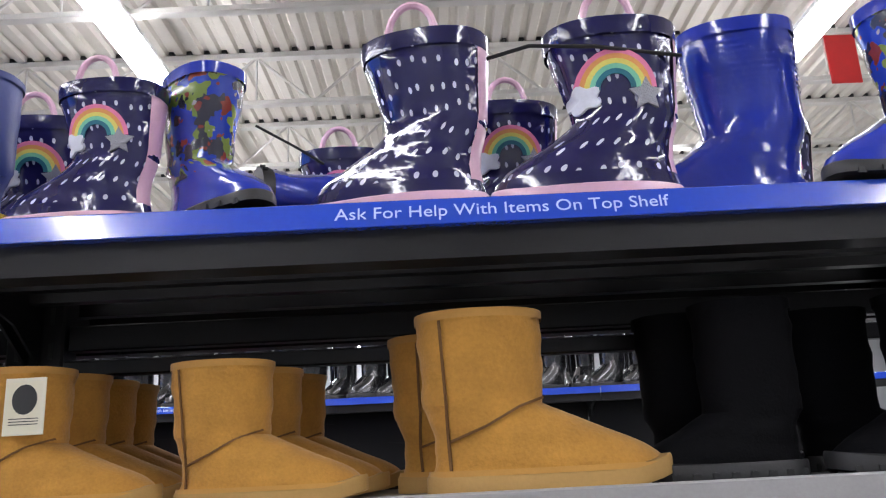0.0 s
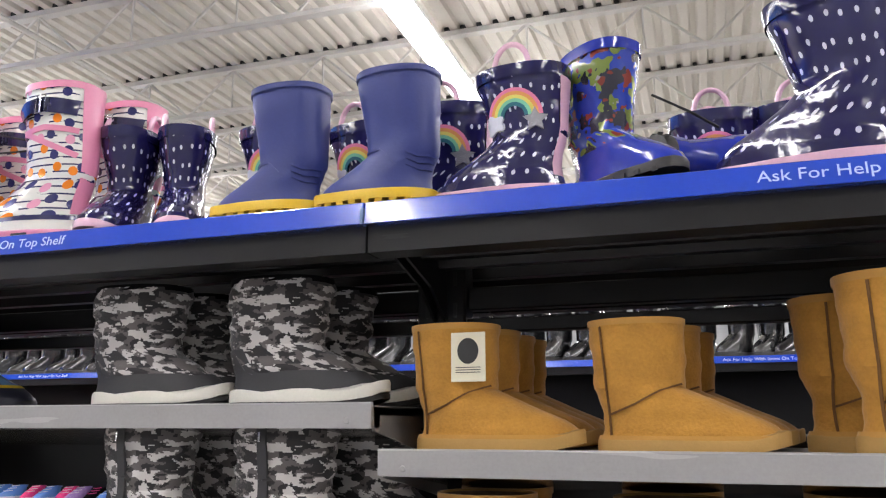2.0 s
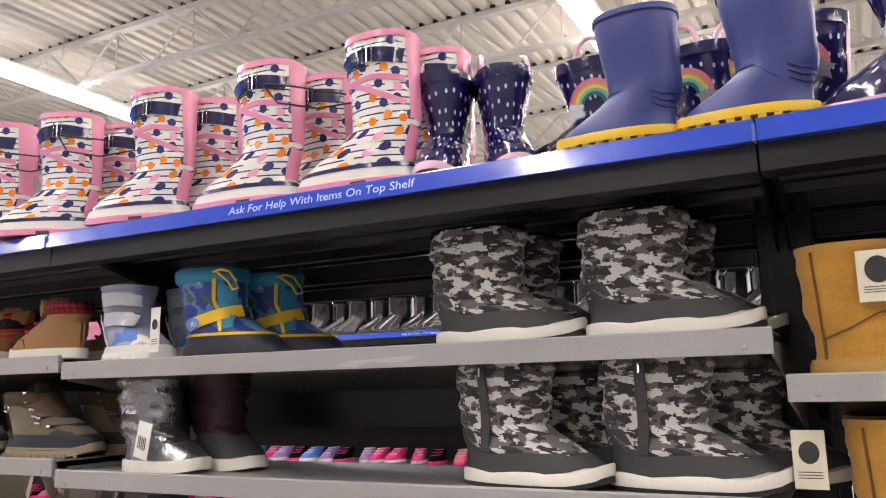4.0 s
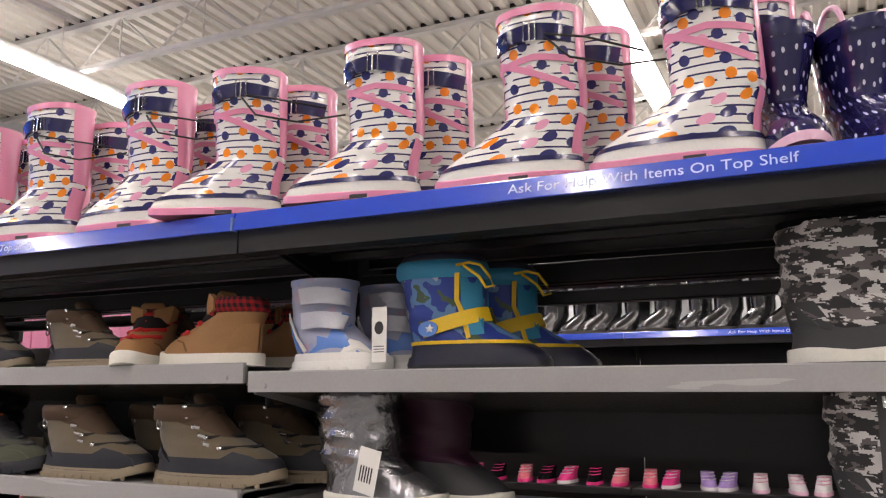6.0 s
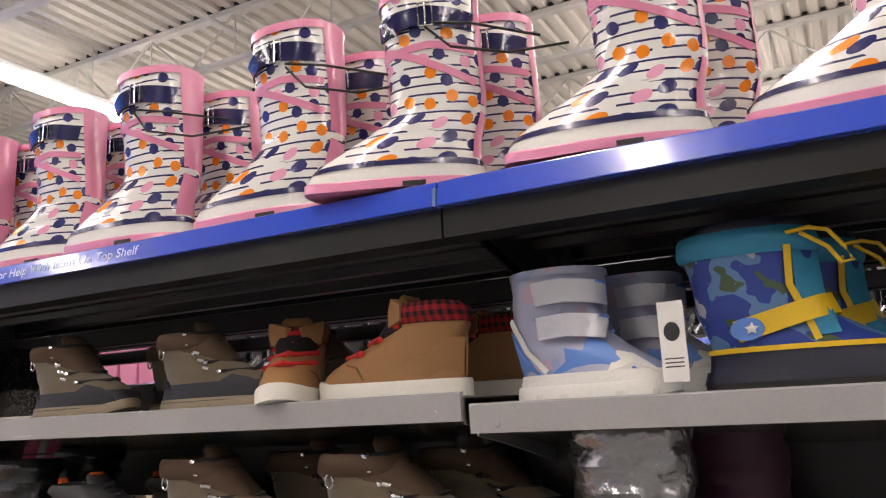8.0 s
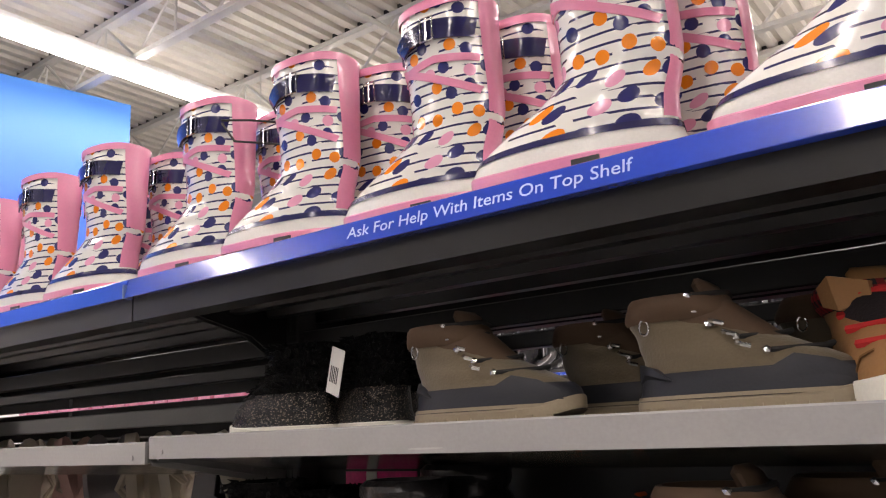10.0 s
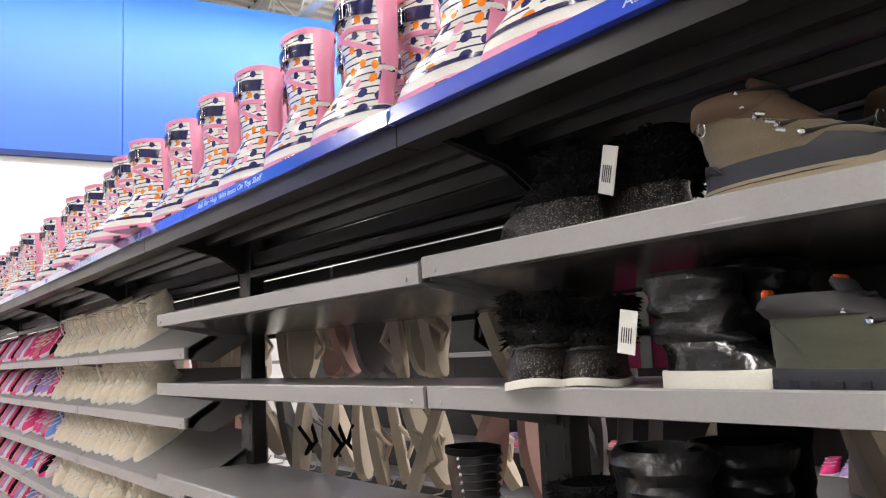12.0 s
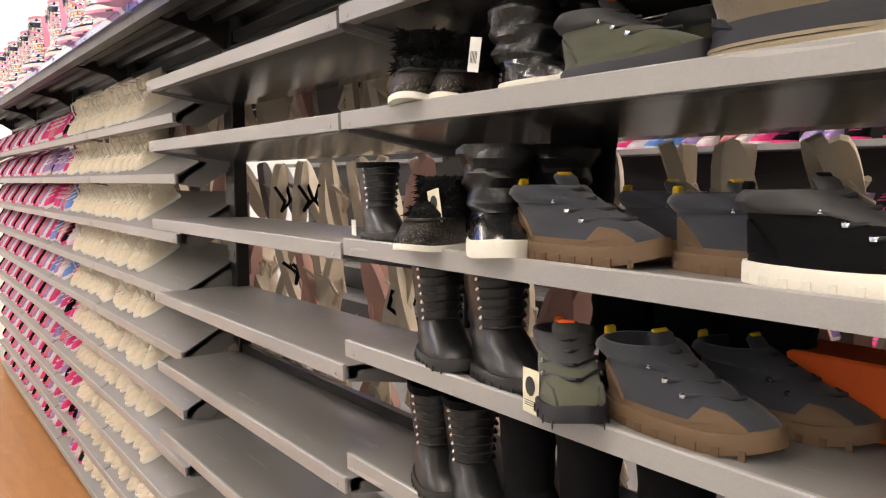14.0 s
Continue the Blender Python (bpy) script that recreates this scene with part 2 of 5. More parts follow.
TEAL = plain("turquoise_nylon", (0.02, 0.24, 0.40), 0.6, grain=260, bump=0.2)
PATROL = mottled_print("blue_picture_print", (0.020, 0.050, 0.28), (((0.10, 0.22, 0.42), 0.52), ((0.06, 0.10, 0.05), 0.60), ((0.42, 0.42, 0.44), 0.66), ((0.30, 0.16, 0.03), 0.70)), 22, 0.55, 0.1)
OLIVE = plain("olive_suede", (0.056, 0.060, 0.036), 0.85, sheen=0.2)
ORANGE = plain("orange_fabric", (0.80, 0.12, 0.015), 0.7)
SLATE_BLUE = plain("slate_blue_suede", (0.024, 0.027, 0.038), 0.85, sheen=0.2)
BROWN_SOLE = plain("brown_gum_sole", (0.120, 0.072, 0.038), 0.7)
CREAM_KNIT = plain("cream_canvas", (0.74, 0.66, 0.52), 0.9, grain=200, bump=0.8, depth=0.004, stain=30, stain_amount=0.25)
RUST = plain("rust_lining", (0.16, 0.050, 0.035), 0.9)
CARD = plain("cream_card", (0.72, 0.68, 0.52), 0.75, stain_amount=0.05)
WHITE_CARD = plain("white_card", (0.78, 0.77, 0.72), 0.7, stain_amount=0.05)
INK = plain("dark_print_ink", (0.03, 0.03, 0.03), 0.7)
PURPLE = plain("plum_nylon", (0.035, 0.006, 0.020), 0.6)
CORD = plain("black_cord", (0.01, 0.01, 0.01), 0.7)
TAN_SANDAL = plain("beige_foam", (0.62, 0.54, 0.43), 0.8)
ROSE_SANDAL = plain("dusty_rose_foam", (0.60, 0.36, 0.31), 0.8)
GREY_SANDAL = plain("grey_felt", (0.22, 0.20, 0.20), 0.9, grain=200, bump=0.5)
HOT_PINK = plain("hot_pink_mesh", (0.70, 0.03, 0.20), 0.6, stain=60, stain_amount=0.45)
LILAC = plain("lilac_mesh", (0.34, 0.22, 0.50), 0.6, stain=60, stain_amount=0.4)
CORAL = plain("coral_mesh", (0.66, 0.16, 0.20), 0.6, stain=60, stain_amount=0.4)
WHITE_SHOE = plain("white_leatherette", (0.66, 0.63, 0.62), 0.4, coat=0.2, stain=60, stain_amount=0.25)
RAINBOW = [plain("rainbow_" + n, c, 0.45) for n, c in (("pink", (0.80, 0.22, 0.40)), ("orange", (0.80, 0.36, 0.10)), ("yellow", (0.82, 0.72, 0.16)), ("green", (0.22, 0.62, 0.42)), ("teal", (0.02, 0.16, 0.22)))]
CLOUD = plain("white_applique", (0.72, 0.74, 0.82), 0.5)
STAR = plain("silver_glitter_applique", (0.32, 0.32, 0.36), 0.35, metal=0.4, grain=600, bump=0.8)
DECK = plain("white_corrugated_deck", (0.66, 0.62, 0.55), 0.6, grain=40, bump=0.05, stain=0.8, stain_amount=0.10)
JOIST = plain("white_painted_joist", (0.62, 0.60, 0.56), 0.55, stain=3, stain_amount=0.12)
WALL_PAINT = plain("grey_wall_paint", (0.40, 0.41, 0.42), 0.8, grain=80, stain=0.7, stain_amount=0.08)
WALL_WHITE = plain("white_wall_panel", (0.80, 0.80, 0.80), 0.6, grain=80, stain=0.7, stain_amount=0.04)
# the paler blue at the top paints in light on the sign
SIGN_BLUE = lit_fade("blue_wall_sign", (0.040, 0.15, 0.84), (0.060, 0.29, 0.86), 4.2, 5.5)
SIGN_EDGE = plain("dark_blue_sign_edge", (0.008, 0.03, 0.16), 0.5)
RED_SIGN = plain("red_sign_panel", (0.55, 0.02, 0.02), 0.5)
LIGHT = glow("lamp_diffuser", (1.0, 0.975, 0.955), LAMP_STRENGTH)
FLOOR_TILE = plain("pale_grey_floor_tile", (0.30, 0.295, 0.29), 0.35, grain=60, bump=0.03, stain=1.5, stain_amount=0.12)
HOUSING = plain("white_lamp_housing", (0.75, 0.75, 0.74), 0.5)


def plank_material():
    m, nodes, links, b = principled("orange_brown_vinyl_plank", 0.45, 0, 0.15, 0.25)
    info = nodes.new("ShaderNodeObjectInfo")
    grain = noise_of(nodes, links, 22, 5, stretch=(0.12, 1, 1))
    col = blend(nodes, links, grain, (0.34, 0.135, 0.036), (0.56, 0.27, 0.095))
    col = blend(nodes, links, value(nodes, links, "MULTIPLY", info.outputs["Random"], 0.35), col, (0.24, 0.10, 0.035))
    finish(nodes, links, b, col, 120, 0.06, 0.45, 0.08, 2.0, 0.12)
    return m


PLANK = plank_material()


# ---- mesh helpers ----
def link_mesh(name, bm, material, parent=None, label="", smooth=True):
    me = bpy.data.meshes.new(name)
    bm.normal_update()
    bm.to_mesh(me)
    bm.free()
    me.materials.append(material)
    if smooth:
        me.shade_smooth()
        try:
            me.set_sharp_from_angle(angle=radians(38))
        except AttributeError:
            pass
    ob = new(name, me)
    if parent is not None:
        ob.parent = parent
    if label:
        ob["label"] = label
    return ob


def part(name, bm, material, parent, label="", smooth=True):
    return link_mesh(name, bm, material, parent, label, smooth)


def empty(name, label, category, group="", kind=""):
    ob = new(name)
    ob.empty_display_size = 0.05
    return tagged(ob, label, category, group, kind)


def box(bm, x0, x1, y0, y1, z0, z1, bevel=0.0):
    r = bmesh.ops.create_cube(bm, size=1.0)
    for v in r["verts"]:
        v.co = Vector(((x0 + x1) / 2 + v.co.x * (x1 - x0), (y0 + y1) / 2 + v.co.y * (y1 - y0), (z0 + z1) / 2 + v.co.z * (z1 - z0)))
    if bevel > 0:
        edges = list({e for v in r["verts"] for e in v.link_edges})
        bmesh.ops.bevel(bm, geom=edges, offset=bevel, segments=1, affect="EDGES", profile=0.5)
    return bm


def boxes(*dims, bevel=0.0):
    bm = bmesh.new()
    for d in dims:
        box(bm, *d, bevel=bevel)
    return bm


def prism(points, axis_pts, bevel=0.0):
    """A solid with the given outline in y and z, swept along x from axis_pts[0] to axis_pts[1]."""
    bm = bmesh.new()
    a = [bm.verts.new((axis_pts[0], y, z)) for y, z in points]
    b = [bm.verts.new((axis_pts[1], y, z)) for y, z in points]
    bm.faces.new(a)
    bm.faces.new(list(reversed(b)))
    for i in range(len(points)):
        j = (i + 1) % len(points)
        bm.faces.new((a[j], a[i], b[i], b[j]))
    bmesh.ops.recalc_face_normals(bm, faces=bm.faces)
    if bevel > 0:
        bmesh.ops.bevel(bm, geom=list(bm.edges), offset=bevel, segments=1, affect="EDGES", profile=0.5)
    return bm


def tube(path, radius, sides=8, closed=False):
    bm = bmesh.new()
    add_tube(bm, path, radius, sides, closed)
    return bm


def add_tube(bm, path, radius, sides=8, closed=False):
    pts = [Vector(p) for p in path]
    rings = []
    n = len(pts)
    for i, p in enumerate(pts):
        a = pts[(i - 1) % n] if closed or i > 0 else p
        c = pts[(i + 1) % n] if closed or i < n - 1 else p
        d = (c - a).normalized()
        side = d.cross(Vector((0, 0, 1)))
        if side.length < 0.05:
            side = d.cross(Vector((0, 1, 0)))
        side.normalize()
        up = side.cross(d)
        rings.append([bm.verts.new(p + radius * (math.cos(2 * math.pi * k / sides) * side + math.sin(2 * math.pi * k / sides) * up)) for k in range(sides)])
    last = n if closed else n - 1
    for i in range(last):
        r, s = rings[i], rings[(i + 1) % n]
        for k in range(sides):
            bm.faces.new((r[k], r[(k + 1) % sides], s[(k + 1) % sides], s[k]))
    if not closed:
        bm.faces.new(list(reversed(rings[0])))
        bm.faces.new(rings[-1])
    return bm


def lettering(name, text, size, material, parent, m, align="LEFT"):
    cu = bpy.data.curves.new(name, "FONT")
    cu.body, cu.size, cu.align_x, cu.extrude = text, size, align, 0.0002
    cu.resolution_u = 3
    tmp = bpy.data.objects.new(name, cu)
    scene.collection.objects.link(tmp)
    bpy.context.view_layer.update()
    me = bpy.data.meshes.new_from_object(tmp.evaluated_get(bpy.context.evaluated_depsgraph_get()))
    bpy.data.objects.remove(tmp)
    me.materials.clear()
    me.materials.append(material)
    ob = new(name, me)
    ob.parent = parent
    ob.matrix_basis = m
    return ob


# ---- footwear ----
GRADE = (0.0, 0.08, 0.16, 0.28, 0.38, 0.47, 0.56, 0.66, 0.76, 0.86, 0.94, 1.0)   # height up the foot
FALL = (0.93, 0.985, 1.0, 0.975, 0.91, 0.81, 0.68, 0.51, 0.34, 0.19, 0.08, 0.0)   # how far the toe still reaches


class Last:
    """The form of a boot: heel at x = 0, toe towards +x, standing on z = 0."""

    def __init__(self, length, height, width, foot=0.42, front=0.52, lean=0.0, curve=1.5, top=None, top_width=None, sole=0.012, back=0.0, square=2.4):
        self.l, self.h, self.w, self.sole, self.n = length, height, width, sole, square
        self.hf = foot * length
        self.sf = front * length
        self.fall = [min(1.0, v + (curve - 1.2) * 0.5 * math.sin(math.pi * k)) for k, v in zip(GRADE, FALL)]
        self.tf = (top if top else front) * length + lean
        self.tb = back + lean
        self.wt = top_width or width * 0.95

    def span(self, z):
        l, hf = self.l, self.hf
        if z < hf:
            k = max(0.0, z / hf)
            xf = self.sf + (l - self.sf) * float(np.interp(k, GRADE, self.fall))
            xb = 0.010 * math.sin(math.pi * min(1, k))
            w = self.w * (1 - 0.18 * k)
        else:
            k = min(1.0, (z - hf) / max(1e-4, self.h - hf))
            e = k * k * (3 - 2 * k)
            xf = self.sf + (self.tf - self.sf) * e
            xb = self.tb * e
            w = self.w * 0.82 + (self.wt - self.w * 0.82) * e
        return xb, xf, w

    def ring(self, z, seg, grow=0.0, n=None):
        xb, xf, w = self.span(z)
        xc, a, b = (xb + xf) / 2, (xf - xb) / 2 + grow, w / 2 + grow
        n = n or self.n
        pts = []
        for k in range(seg):
            t = 2 * math.pi * k / seg
            c, s = math.cos(t), math.sin(t)
            x = -math.copysign(abs(c) ** (2 / n), c)
            y = -math.copysign(abs(s) ** (2 / n), s)
            taper = 1.0
            if z < self.hf:
                taper = 1 - 0.16 * max(0, -x) ** 2 - 0.05 * max(0, x) ** 3
            pts.append(Vector((xc + a * x, b * y * taper, z)))
        return pts

    def side(self, x, z, sign=-1, off=0.0012):
        """The place on the flank at the given x and height."""
        xb, xf, w = self.span(z)
        xc, a = (xb + xf) / 2, (xf - xb) / 2
        r = max(-0.999, min(0.999, (x - xc) / a))
        taper = 1.0
        if z < self.hf:
            taper = 1 - 0.16 * max(0, -r) ** 2 - 0.05 * max(0, r) ** 3
        y = (w / 2) * (1 - abs(r) ** self.n) ** (1 / self.n) * taper
        nx = abs(r) ** (self.n - 1) * math.copysign(1, r)
        return Vector((xc + a * r + off * nx, sign * (y + off), z))


def loft(last, z0, z1, levels, seg, grow=0.0, puff=0, puff_size=0.0, inside=0.0, close=False, uv=True, wrinkle=0.0):
    bm = bmesh.new()
    layer = bm.loops.layers.uv.new("print")
    if z0 < last.hf < z1 and levels > 4:
        low = max(2, int(levels * 0.62))
        zs = [z0 + (last.hf - z0) * i / low for i in range(low)] + [last.hf + (z1 - last.hf) * i / (levels - low) for i in range(levels - low + 1)]
    else:
        zs = [z0 + (z1 - z0) * i / levels for i in range(levels + 1)]
    around = last.ring(last.h * 0.75, seg, grow)
    run = [0.0]
    for k in range(seg):
        run.append(run[-1] + (around[(k + 1) % seg] - around[k]).length)
    rows = []
    for z in zs:
        g = grow
        if puff:
            g += puff_size * abs(math.sin(math.pi * puff * (z - z0) / (z1 - z0))) ** 0.6
        ring = last.ring(z, seg, g)
        if wrinkle:
            mid = sum(ring, Vector()) / seg
            for k, p in enumerate(ring):
                a = 2 * math.pi * k / seg
                d = math.sin(3 * a + 95 * z) + math.sin(5 * a - 150 * z + 2.0) + math.sin(2 * a + 260 * z + 4.0)
                out = p - mid
                ring[k] = p + out / max(out.length, 1e-5) * wrinkle * d / 2
        rows.append([bm.verts.new(p) for p in ring])
    for i in range(levels):
        a, b = rows[i], rows[i + 1]
        for k in range(seg):
            j = (k + 1) % seg
            f = bm.faces.new((a[k], a[j], b[j], b[k]))
            for lp in f.loops:
                v = lp.vert
                idx = k if v in (a[k], b[k]) else k + 1
                lp[layer].uv = (run[idx], v.co.z)
    if inside > 0:
        inner = [bm.verts.new(p) for p in last.ring(z1, seg, grow - 0.004)]
        deep = [bm.verts.new(p) for p in last.ring(max(z1 - inside, z0 * 0 + 0.02), seg, grow - 0.007)]
        for k in range(seg):
            j = (k + 1) % seg
            bm.faces.new((rows[-1][k], rows[-1][j], inner[j], inner[k]))
            bm.faces.new((inner[k], inner[j], deep[j], deep[k]))
        bm.faces.new(deep)
    if close:
        bm.faces.new(rows[-1])
    return bm


def sole_mesh(last, t, seg=28, grow=0.003, treads=0, rise=0.0, lug=0.0):
    """A sole slab following the foot's outline, with a heel notch and lugs along its edge."""
    bm = bmesh.new()
    base = last.ring(0.012, seg, grow)
    def lift(p):
        u = max(0.0, (p.x / last.l - 0.72) / 0.28)
        return rise * u * u
    a = [bm.verts.new(Vector((p.x, p.y, lift(p) + lug))) for p in [q * 1 for q in base]]
    m = [bm.verts.new(Vector((p.x, p.y, lift(p) + t * 0.85))) for p in base]
    b = [bm.verts.new(Vector((p.x * 0.99 + 0.001, p.y * 0.96, lift(p) + t))) for p in base]
    for lo, hi in ((a, m), (m, b)):
        for k in range(seg):
            j = (k + 1) % seg
            bm.faces.new((lo[k], lo[j], hi[j], hi[k]))
    bm.faces.new(list(reversed(a)))
    bm.faces.new(b)
    for i in range(treads):
        x = last.l * (0.08 + 0.84 * i / max(1, treads - 1))
        if lug:
            y = abs(last.side(min(x, last.l * 0.96), 0.012, 1, grow).y) - 0.0008
            up = lift(Vector((x, 0, 0)))
            half = last.l * 0.84 / treads * 0.30
            box(bm, x - half, x + half, -y, y, up, up + lug + 0.001)
            continue
        for s in (-1, 1):
            y = last.side(min(x, last.l * 0.97), 0.012, s, grow).y
            box(bm, x - 0.004, x + 0.004, min(y, y + s * 0.0016), max(y, y + s * 0.0016), 0.0005, t * 0.5)
    return bm


def band(last, pts, width, off=0.0016, signs=(-1,), thick=0.0012):
    """A strap or stripe laid on the flank along points of x and height."""
    bm = bmesh.new()
    fine = []
    for (x0, z0), (x1, z1) in zip(pts, pts[1:]):
        for i in range(6):
            fine.append((x0 + (x1 - x0) * i / 6, z0 + (z1 - z0) * i / 6))
    fine.append(pts[-1])
    for s in signs:
        rows = []
        for i, (x, z) in enumerate(fine):
            p, q = fine[max(0, i - 1)], fine[min(len(fine) - 1, i + 1)]
            d = Vector((q[0] - p[0], q[1] - p[1])).normalized()
            nrm = Vector((-d.y, d.x)) * width / 2
            rows.append([bm.verts.new(last.side(x + nrm.x * e, z + nrm.y * e, s, o)) for e, o in ((-1, off - thick), (-1, off), (1, off), (1, off - thick))])
        for r, t in zip(rows, rows[1:]):
            for k in range(3):
                bm.faces.new((r[k], r[k + 1], t[k + 1], t[k]))
    bmesh.ops.recalc_face_normals(bm, faces=bm.faces)
    return bm


def patch(last, outline, off=0.002, signs=(-1,)):
    bm = bmesh.new()
    for s in signs:
        cx = sum(p[0] for p in outline) / len(outline)
        cz = sum(p[1] for p in outline) / len(outline)
        c = bm.verts.new(last.side(cx, cz, s, off + 0.0012))
        rim = [bm.verts.new(last.side(x, z, s, off)) for x, z in outline]
        low = [bm.verts.new(last.side(x, z, s, 0.0)) for x, z in outline]
        for k in range(len(rim)):
            j = (k + 1) % len(rim)
            bm.faces.new((c, rim[k], rim[j]))
            bm.faces.new((rim[k], low[k], low[j], rim[j]))
    bmesh.ops.recalc_face_normals(bm, faces=bm.faces)
    return bm


def back_strip(last, z0, z1, width, off=0.0015, lead=0.5):
    """A strip up the back seam of a boot."""
    bm = bmesh.new()
    rows = []
    for i in range(9):
        z = z0 + (z1 - z0) * i / 8
        pts = last.ring(z, 64, off)
        n = max(3, int(width / 0.0026))
        idx = list(range(-n, n + 1))
        rows.append([bm.verts.new(pts[k % 64]) for k in idx])
    for r, t in zip(rows, rows[1:]):
        for k in range(len(r) - 1):
            bm.faces.new((r[k], r[k + 1], t[k + 1], t[k]))
    return bm


def collar(last, z0, z1, grow=0.002, seg=28, inside=0.03):
    return loft(last, z0, z1, 2, seg, grow, inside=inside)


def loop_handle(cx, y, z, wide, high, r=0.004):
    return tube([(cx - wide / 2 * math.cos(math.pi * i / 10), y, z - 0.012 + (high + 0.012) * math.sin(math.pi * i / 10) ** 0.7) for i in range(11)], r, 8)


def place(ob, x, y, z, rz=0.0, rx=0.0, ry=0.0):
    ob.matrix_basis = pose(x, y, z, rx, ry, rz)
    return ob


# ---- large structure ----
X0, X1, Y0, Y1, HIGH = -12.0, 16.0, -9.0, 26.0, 6.15
floor = link_mesh("floor", boxes((X0, X1, Y0, Y1, -0.1, -0.004)), FLOOR_TILE, smooth=False)
tagged(floor, "pale grey store floor with orange-brown planks", "floor", kind="structure")


def deck_mesh():
    """Corrugated roof deck, its flutes running along y."""
    bm = bmesh.new()
    pitch, x, prof = 0.19, X0, []
    while x < X1:
        prof += [(x, 0.0), (x + 0.085, 0.0), (x + 0.110, 0.045), (x + 0.165, 0.045)]
        x += pitch
    lo = [bm.verts.new((a, Y0, HIGH + b)) for a, b in prof]
    hi = [bm.verts.new((a, Y1, HIGH + b)) for a, b in prof]
    for i in range(len(prof) - 1):
        bm.faces.new((lo[i], hi[i], hi[i + 1], lo[i + 1]))
    return bm


ceiling = link_mesh("ceiling", deck_mesh(), DECK, smooth=False)
tagged(ceiling, "off-white corrugated steel roof deck ceiling", "ceiling", kind="structure")
roof_top = link_mesh("ceiling_backing", boxes((X0, X1, Y0, Y1, HIGH + 0.1, HIGH + 0.15)), DECK, smooth=False)
tagged(roof_top, "plain roof board above the steel deck", "ceiling", kind="structure")
for nm, d in (("wall_north", (X0, X1, Y1, Y1 + 0.2, 0, HIGH + 0.1)), ("wall_south", (X0, X1, Y0 - 0.2, Y0, 0, HIGH + 0.1)), ("wall_east", (X1, X1 + 0.2, Y0, Y1, 0, HIGH + 0.1)), ("wall_west", (X0 - 0.2, X0, Y0, Y1, 0, HIGH + 0.1))):
    w = link_mesh(nm, boxes(d), WALL_PAINT, smooth=False)
    tagged(w, "plain grey painted store wall", "wall", kind="structure")
SIGN_AT = pose(-9.6, 0.567, 0.0, 0, 0, -9.5)      # the sign wall stands a little askew to the aisle
panel = link_mesh("wall_panel_white", boxes((-0.10, 0.0, -7.0, 3.39, 0.0, 3.70)), WALL_WHITE, smooth=False)
panel.matrix_basis = SIGN_AT
tagged(panel, "bright white lower wall panel under blue sign", "wall panel", kind="structure")


def wall_sign():
    s = empty("wall_sign", "large glossy blue department sign on the far wall", "wall sign")
    s.matrix_basis = SIGN_AT
    for i in range(4):
        y = 0.95 + 2.44 * (i - 3)
        part("sign_panel", boxes((-0.06, 0.02, y + 0.002, y + 2.438, 3.755, 5.50), bevel=0.004), SIGN_BLUE, s, smooth=False)
    part("sign_edge", boxes((-0.06, 0.05, -6.37, 3.39, 3.70, 3.753)), SIGN_EDGE, s, "dark blue lower sign edge", smooth=False)
    return s


wall_sign()


def joist(y):
    """An open-web steel joist that runs along x under the deck."""
    j = empty("roof_joist", "white painted open-web steel roof joist", "roof joist", "roof joists", "structure")
    zt, zb = HIGH - 0.01, HIGH - 0.62
    part("top_chord", boxes((X0, X1, y - 0.05, y + 0.05, zt - 0.06, zt)), JOIST, j, smooth=False)
    part("bottom_chord", boxes((X0, X1, y - 0.045, y + 0.045, zb, zb + 0.05)), JOIST, j, smooth=False)
    bm = bmesh.new()
    x, i = X0 + 0.2, 0
    while x < X1 - 0.8:
        a, b = (zb + 0.03, zt - 0.04) if i % 2 == 0 else (zt - 0.04, zb + 0.03)
        add_tube(bm, [(x, y, a), (x + 0.62, y, b)], 0.016, 6)
        if i % 2:
            add_tube(bm, [(x, y + 0.01, zt - 0.03), (x + 0.001, y + 0.01, zb + 0.03)], 0.012, 5)
        x += 0.62
        i += 1
    part("web", bm, JOIST, j)
    # black boxes stand in for the shade in the deck flutes
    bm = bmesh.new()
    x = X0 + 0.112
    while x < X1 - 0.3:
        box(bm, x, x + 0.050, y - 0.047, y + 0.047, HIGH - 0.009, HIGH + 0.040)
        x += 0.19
    part("flute_shade", bm, BLACK_RUBBER, j, "dark boxes standing for shade in the deck flutes", smooth=False)["kind"] = "stuff"
    return j


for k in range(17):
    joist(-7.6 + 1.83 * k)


def strip_light(x):
    s = empty("strip_light", "long bright white fluorescent strip light under ceiling", "strip light", "ceiling lights")
    part("housing", boxes((x - 0.12, x + 0.12, Y0 + 0.5, Y1 - 0.5, 5.44, 5.52), bevel=0.01), HOUSING, s, smooth=False)
    part("diffuser", prism([(Y0 + 0.5, 5.405), (Y1 - 0.5, 5.405), (Y1 - 0.5, 5.438), (Y0 + 0.5, 5.438)], (x - 0.135, x + 0.135)), LIGHT, s, "glowing white diffuser", smooth=False)
    y = Y0 + 2
    while y < Y1 - 1:
        part("hanger", tube([(x, y, 5.5), (x, y + 0.001, HIGH)], 0.006, 5), JOIST, s)
        y += 3.0
    return s


for lx in (-8.15, -2.0, 4.1, 10.2):
    strip_light(lx)
pipe = link_mesh("sprinkler_pipe", tube([(-6.2, Y0, 5.85), (-6.2, Y1, 5.85)], 0.03, 10), JOIST)
tagged(pipe, "white painted sprinkler pipe below roof deck", "pipe", kind="structure")


# ---- shelving ----
LEFT_END, RIGHT_END = -7, 2      # sections counted from the seam at x = 0
BACK = 0.62


